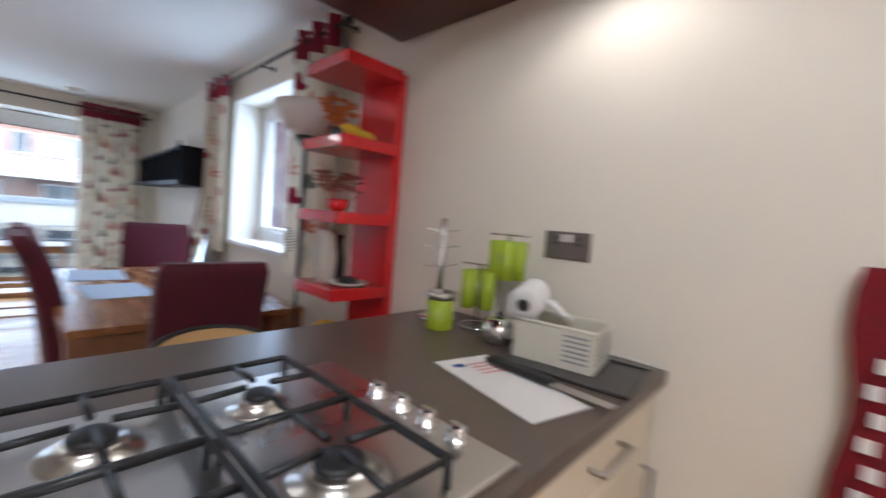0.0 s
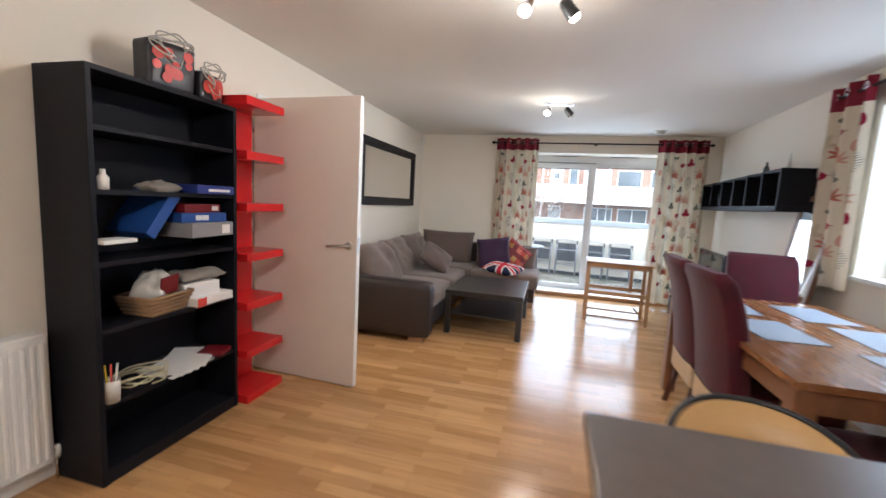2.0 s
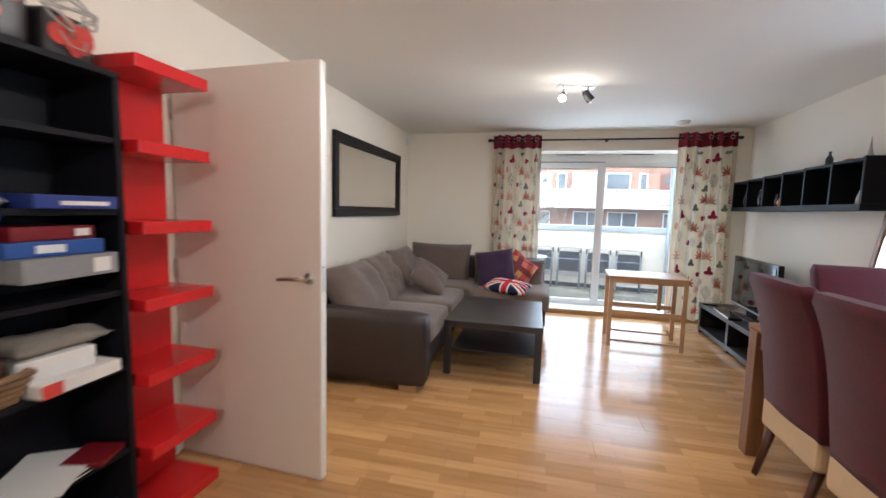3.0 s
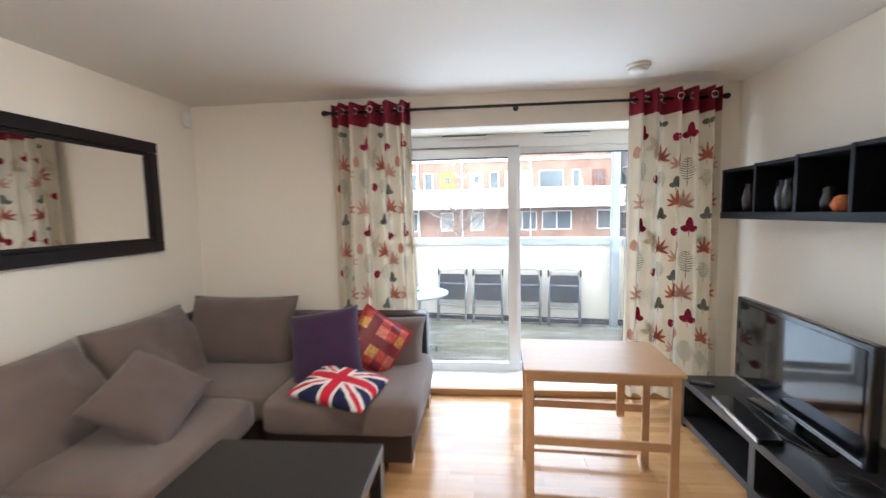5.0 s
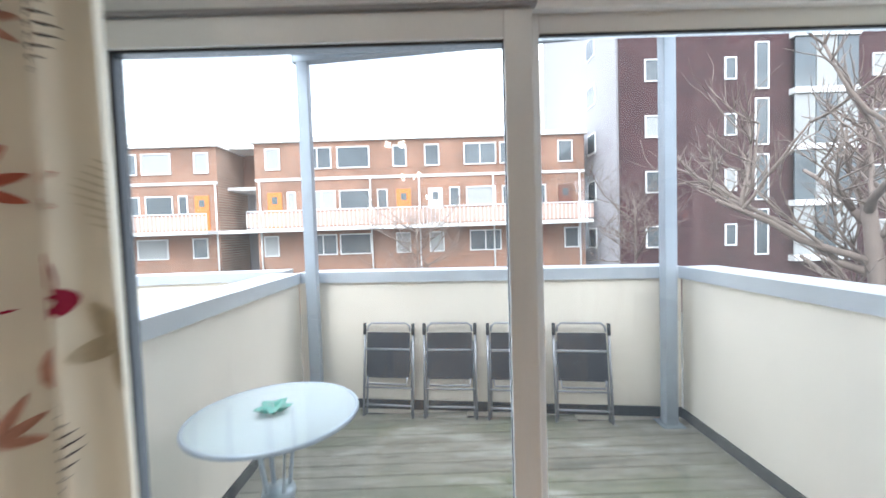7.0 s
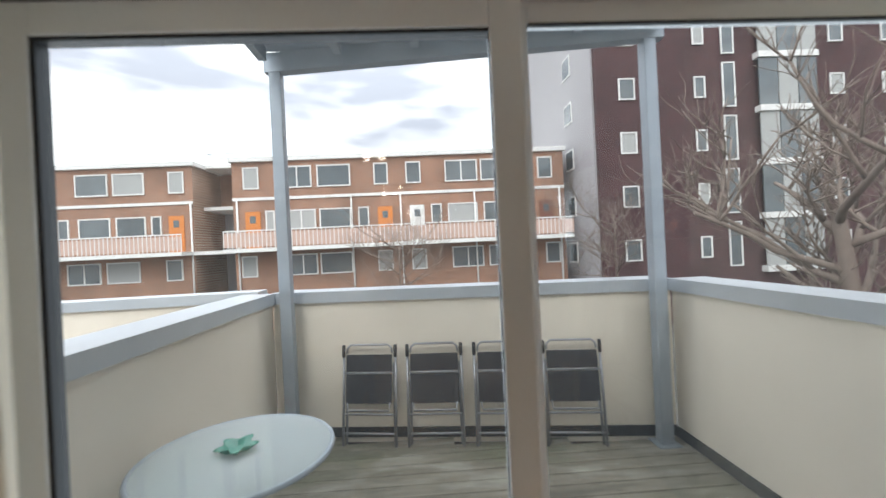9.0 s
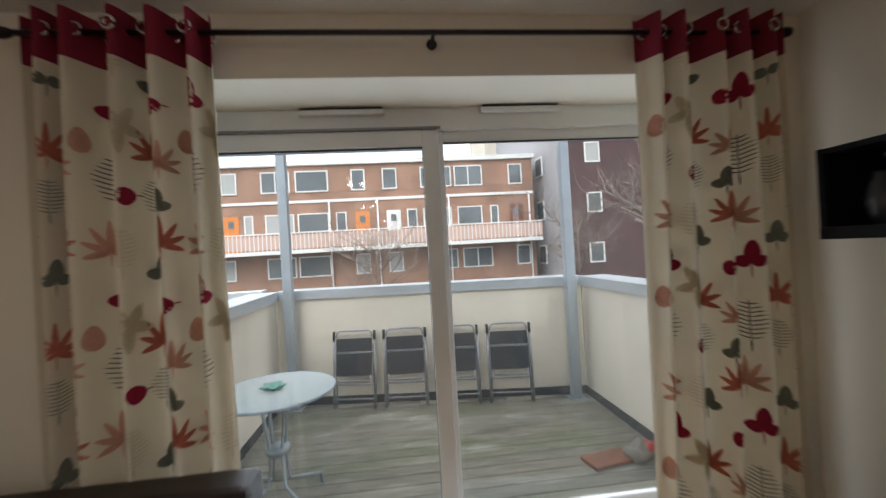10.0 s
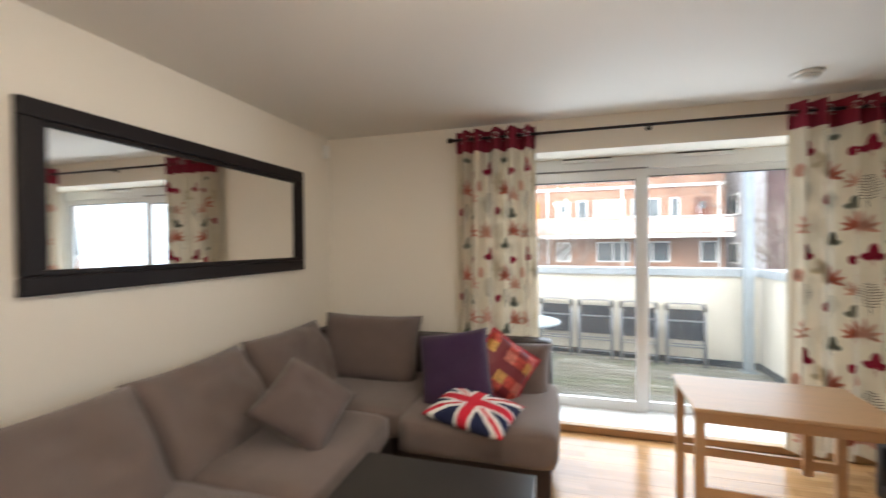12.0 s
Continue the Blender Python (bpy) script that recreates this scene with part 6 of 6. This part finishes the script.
def facade_window(parent, x0, x1, z0, z1, y, lights, curtained):
    w = part("window", boxes(((x0, y - 0.06, z0), (x0 + 0.07, y + 0.04, z1)), ((x1 - 0.07, y - 0.06, z0), (x1, y + 0.04, z1)), ((x0 + 0.07, y - 0.06, z0), (x1 - 0.07, y + 0.04, z0 + 0.07)), ((x0 + 0.07, y - 0.06, z1 - 0.07), (x1 - 0.07, y + 0.04, z1)), *[((x0 + (x1 - x0) * k / lights - 0.035, y - 0.055, z0 + 0.07), (x0 + (x1 - x0) * k / lights + 0.035, y + 0.04, z1 - 0.07)) for k in range(1, lights)], bevel=0), "stone", parent)
    part("pane", box((x0 + 0.07, y - 0.02, z0 + 0.07), (x1 - 0.07, y - 0.012, z1 - 0.07), 0), "net" if curtained else "pane", w)


def brick_block(x0, x1, y, seed, doors):
    h = thing("apartment_building", "red brick maisonette block with white bands and access gallery", "building", (0, 0, 0), 0, "brick blocks")
    part("wall", boxes(((x0, y, -3), (x1, y + 9, 6.72)), bevel=0), "brick", h)
    part("roof", boxes(((x0 - 0.15, y - 0.15, 6.72), (x1 + 0.15, y + 9, 6.98)), bevel=0.02), "stone", h, "white roof fascia")
    part("band", boxes(((x0, y - 0.06, 4.58), (x1, y, 4.74)), bevel=0), "stone", h)
    g = part("gallery", boxes(((x0, y - 1.3, 1.70), (x1, y, 1.90)), bevel=0.01), "stone", h, "concrete access gallery")
    part("balustrade", boxes(((x0, y - 1.3, 1.98), (x1, y - 1.27, 2.72)), bevel=0), "rail", g)
    part("handrail", boxes(((x0, y - 1.32, 2.80), (x1, y - 1.25, 2.86)), bevel=0), "stone", g)
    bars = bmesh.new()
    k = x0
    while k < x1:
        add_box(bars, (k, y - 1.315, 1.9), (k + 0.04, y - 1.30, 2.82))
        k += 0.22
    part("bars", bars, "stone", g)
    rnd = random.Random(seed)
    for x, w, l in doors["top"]:
        facade_window(h, x, x + w, 5.2, 6.42, y, l, rnd.random() < 0.2)
    for x, w, l in doors["mid"]:
        facade_window(h, x, x + w, 2.88, 3.98, y, l, rnd.random() < 0.2)
    for x, w, l in doors["low"]:
        facade_window(h, x, x + w, 0.32, 1.5, y, l, rnd.random() < 0.25)
    for x, c in doors["doors"]:
        d = part("door", box((x, y - 0.05, 1.9), (x + 0.82, y + 0.02, 3.95), 0.01), c, h)
        part("glazing", box((x + 0.25, y - 0.056, 3.3), (x + 0.57, y - 0.0505, 3.7), 0), "pane", d)
    for x in doors["pipes"]:
        part("downpipe", tube([(x, y - 0.1, -2.9), (x, y - 0.1, 4.6)], 0.05, 6), "stone", h)
    return h


brick_block(-10.25, 8.42, 29, 1, {
    "top": [(-9.65, 0.85, 1), (-7.5, 1.6, 2), (-5.6, 1.85, 1), (-2.45, 0.8, 1), (-0.65, 0.85, 1), (1.57, 1.85, 2), (3.6, 1.7, 2), (6.9, 0.85, 1)],
    "mid": [(-8.5, 0.5, 1), (-7.35, 1.6, 2), (-5.55, 1.75, 1), (-3.4, 0.6, 1), (0.7, 0.6, 1), (1.65, 1.7, 1), (3.7, 1.5, 1), (5.7, 0.5, 1)],
    "low": [(-9.9, 0.85, 1), (-7.35, 1.6, 2), (-5.6, 1.8, 1), (-2.4, 0.85, 1), (-0.5, 0.85, 1), (1.8, 1.8, 2), (3.9, 1.8, 2), (7.2, 0.85, 1)],
    "doors": [(-9.6, "odoor"), (-2.3, "odoor"), (-0.5, "stone"), (6.9, "bdoor")], "pipes": (-10.0, -3.75, -1.0, 3.2, 8.1)})
brick_block(-24.5, -12.6, 29.4, 2, {
    "top": [(-22.5, 1.8, 2), (-18.9, 1.75, 1), (-16.9, 1.7, 1), (-13.9, 0.85, 1)],
    "mid": [(-22.3, 1.7, 2), (-19.9, 0.6, 1), (-18.8, 1.7, 1), (-16.8, 1.6, 1), (-14.9, 0.55, 1)],
    "low": [(-22.2, 1.7, 2), (-19.5, 1.8, 2), (-17.4, 1.8, 1), (-14.2, 0.9, 1)],
    "doors": [(-13.95, "odoor")], "pipes": (-20.0, -12.7)})
ln = thing("stair_link", "recessed brick stair link with open landings", "building", (0, 0, 0))
part("wall", box((-12.6, 33, -3), (-10.35, 36, 5.2), 0), "grey_render", ln)
part("landing", box((-12.6, 29.2, 1.7), (-10.35, 33, 1.9), 0), "stone", ln)
part("landing_roof", box((-12.6, 30.5, 4.3), (-10.35, 33, 4.5), 0), "stone", ln)

part("roof_rail", joined(*[tube([(-12.5, 31.0 + q, 7.0), (-12.5, 31.0 + q, 7.75), (-10.6, 31.0 + q, 7.75), (-10.6, 31.0 + q, 7.0)], 0.03, 5) for q in (0.0, 1.2)], tube([(-12.5, 31.0, 7.75), (-12.5, 32.2, 7.75)], 0.03, 5)), "galv", ln, "grey roof guard rail")
part("roof_deck", box((-12.6, 30.6, 6.8), (-10.3, 33, 7.0), 0.01), "stone", ln)
part("side_wall", box((-12.6, 32.6, 4.5), (-10.3, 33, 6.8), 0), "brick", ln)

dk = thing("apartment_tower", "tall dark maroon apartment block with a glazed bay", "building", (0, 0, 0))
part("wall", box((9.2, 26, -3), (34, 40, 17), 0), "pbrick", dk)
# light on the tower's left face is put in as a paler colour
part("side_wall", box((9.1, 26.3, -3), (9.2, 40, 17), 0), "grey_render", dk, "side wall coloured grey for the light on that face")
for lv in range(6):
    z = 0.2 + 2.72 * lv
    for x, w in ((10.35, 0.85), (14.3, 0.6), (21.6, 0.8), (24.5, 1.4)):
        facade_window(dk, x, x + w, z + 0.1, z + 1.2, 26, 1 if w < 1 else 2, (lv + int(x)) % 3 == 0)
    facade_window(dk, 15.8, 16.5, z - 0.4, z + 1.9, 26, 1, False)
    bay = part("glazed_bay", boxes(((17.5, 25.6, z - 0.75), (20.7, 26.0, z - 0.45)), bevel=0), "stone", dk)
    for k in range(3):
        part("bay_pane", box((17.55 + 1.05 * k, 25.7, z - 0.45), (18.55 + 1.05 * k, 25.76, z + 1.95), 0), "pane" if (k + lv) % 2 else "net", bay)
    sw = part("side_window", boxes(((9.05, 29, z), (9.1, 30.2, z + 1.2)), bevel=0), "stone", dk)
    part("pane", box((9.03, 29.1, z + 0.1), (9.05, 30.1, z + 1.1), 0), "pane", sw)
cr = thing("cream_building", "pale rendered block behind the brick maisonettes", "building", (0, 0, 0))
part("wall", box((9.0, 44, -3), (18, 52, 17), 0), "render", cr)
for lv in range(6):
    facade_window(cr, 11.4, 13.2, 0.6 + 2.72 * lv, 1.9 + 2.72 * lv, 44, 2, lv % 2 == 0)

eb = thing("brick_flats", "red brick flats with white windows beyond the side window", "building", (0, 0, 0))
part("wall", box((13, 4, -3), (20, 15, 9), 0), "brick", eb)
part("roof", box((12.85, 3.9, 9), (20, 15.1, 9.25), 0.02), "stone", eb, "white roof fascia")
for lv in range(4):
    for yy in (5.2, 8.0, 10.8, 13.0):
        z = -1.6 + 2.7 * lv
        ew = part("window", boxes(((12.92, yy, z), (13.02, yy + 1.5, z + 1.3)), bevel=0), "stone", eb)
        for q in (0.08, 0.78):
            part("pane", box((12.9, yy + q, z + 0.08), (12.918, yy + q + 0.64, z + 1.22), 0), "pane", ew)


def branch(bm, p, d, length, r, depth, rnd, twist):
    pts = [p]
    q = p.copy()
    dd = d.copy()
    n = 5
    for _ in range(n):
        dd = (dd + Vector((rnd.uniform(-1, 1), rnd.uniform(-1, 1), rnd.uniform(-0.5, 0.9))) * twist).normalized()
        q = q + dd * length / n
        pts.append(q.copy())
    tube(pts, r, 6 if depth > 1 else 4, False, bm, r * 0.45)
    if depth <= 0:
        return
    for _ in range(4 if depth > 1 else 5):
        k = rnd.randrange(1, n + 1)
        side = Vector((rnd.uniform(-1, 1), rnd.uniform(-1, 1), rnd.uniform(-0.1, 0.8))).normalized()
        branch(bm, pts[k], (dd * 0.5 + side * 0.8).normalized(), length * rnd.uniform(0.5, 0.75), r * 0.5, depth - 1, rnd, twist)


def bare_tree(label, at, lean, h, r, seed, limbs, spread):
    t = thing("tree", label, "tree", at)
    rnd = random.Random(seed)
    part("trunk", tube([(lean[0] * k * k, lean[1] * k * k, h * k) for k in np.linspace(0, 1, 9)], r, 10, False, None, r * 0.6), "bark", t, smooth=True)
    for k in range(limbs):
        f = 0.55 + 0.45 * k / limbs
        a = rnd.uniform(0, 6.28)
        bm = bmesh.new()
        base = Vector((lean[0] * f * f, lean[1] * f * f, h * f))
        branch(bm, base, Vector((math.cos(a), math.sin(a), 0.45)).normalized(), spread * rnd.uniform(0.7, 1.1), r * 0.45, 3, rnd, 0.25)
        part("limb", bm, "bark", t)
    return t


bare_tree("large bare winter tree with pale branching limbs", (8.3, 13.2, -3), (-0.2, 0.2), 4.8, 0.19, 4, 9, 2.7)
bare_tree("bare young tree with thin upright twigs", (-0.7, 20, -3), (0, 0), 4.6, 0.05, 7, 12, 1.9)
bare_tree("bare shrub-like tree beside the dark block", (7.9, 22, -3), (0, 0), 5.2, 0.06, 9, 12, 2.2)

# ---- loose pieces of deck and floor ----
w, gap = 0.113, 0.012
y = 7.09
board_mesh = {}
k = 0
while y < 9.38:
    x_right = 1.95
    x_left = -1.14
    far = min(y + w, 9.40)
    # boards near the far wall stop where it runs across them
    if far > 8.95:
        x_right = min(1.95, FAR_L[0] + (9.41 - far) / 0.45 * 3.11)
    if x_right - x_left > 0.2:
        bm = box((x_left, y, -0.12), (x_right, far, DZ), 0.004, seg=1)
        for gi in range(5):
            gy = y + 0.018 + gi * 0.019
            add_box(bm, (x_left, gy, DZ), (x_right, gy + 0.009, DZ + 0.003))
        part("deck_board", bm, "deck", deck)
    y += w + gap
    k += 1

pl, pw = 1.28, 0.195
rowi = 0
y = YB + 0.01
cache = {}
while y < 6.6:
    w = min(pw, 6.598 - y)
    x = XL + 0.003 - (rowi * 0.47) % pl
    while x < 1.99:
        a, b = max(x, XL + 0.003), min(x + pl, xr(y) - 0.002)
        if b - a > 0.03:
            key = (round(b - a, 3), round(w, 3))
            if key not in cache:
                cache[key] = mesh_of("plank", box((0, 0, -0.008), (key[0] - 0.0012, key[1] - 0.0012, 0), 0), "floor")
            ob = new("plank", cache[key])
            ob.location = (a, y, 0)
            ob.parent = floor
        x += pl
    y += pw
    rowi += 1
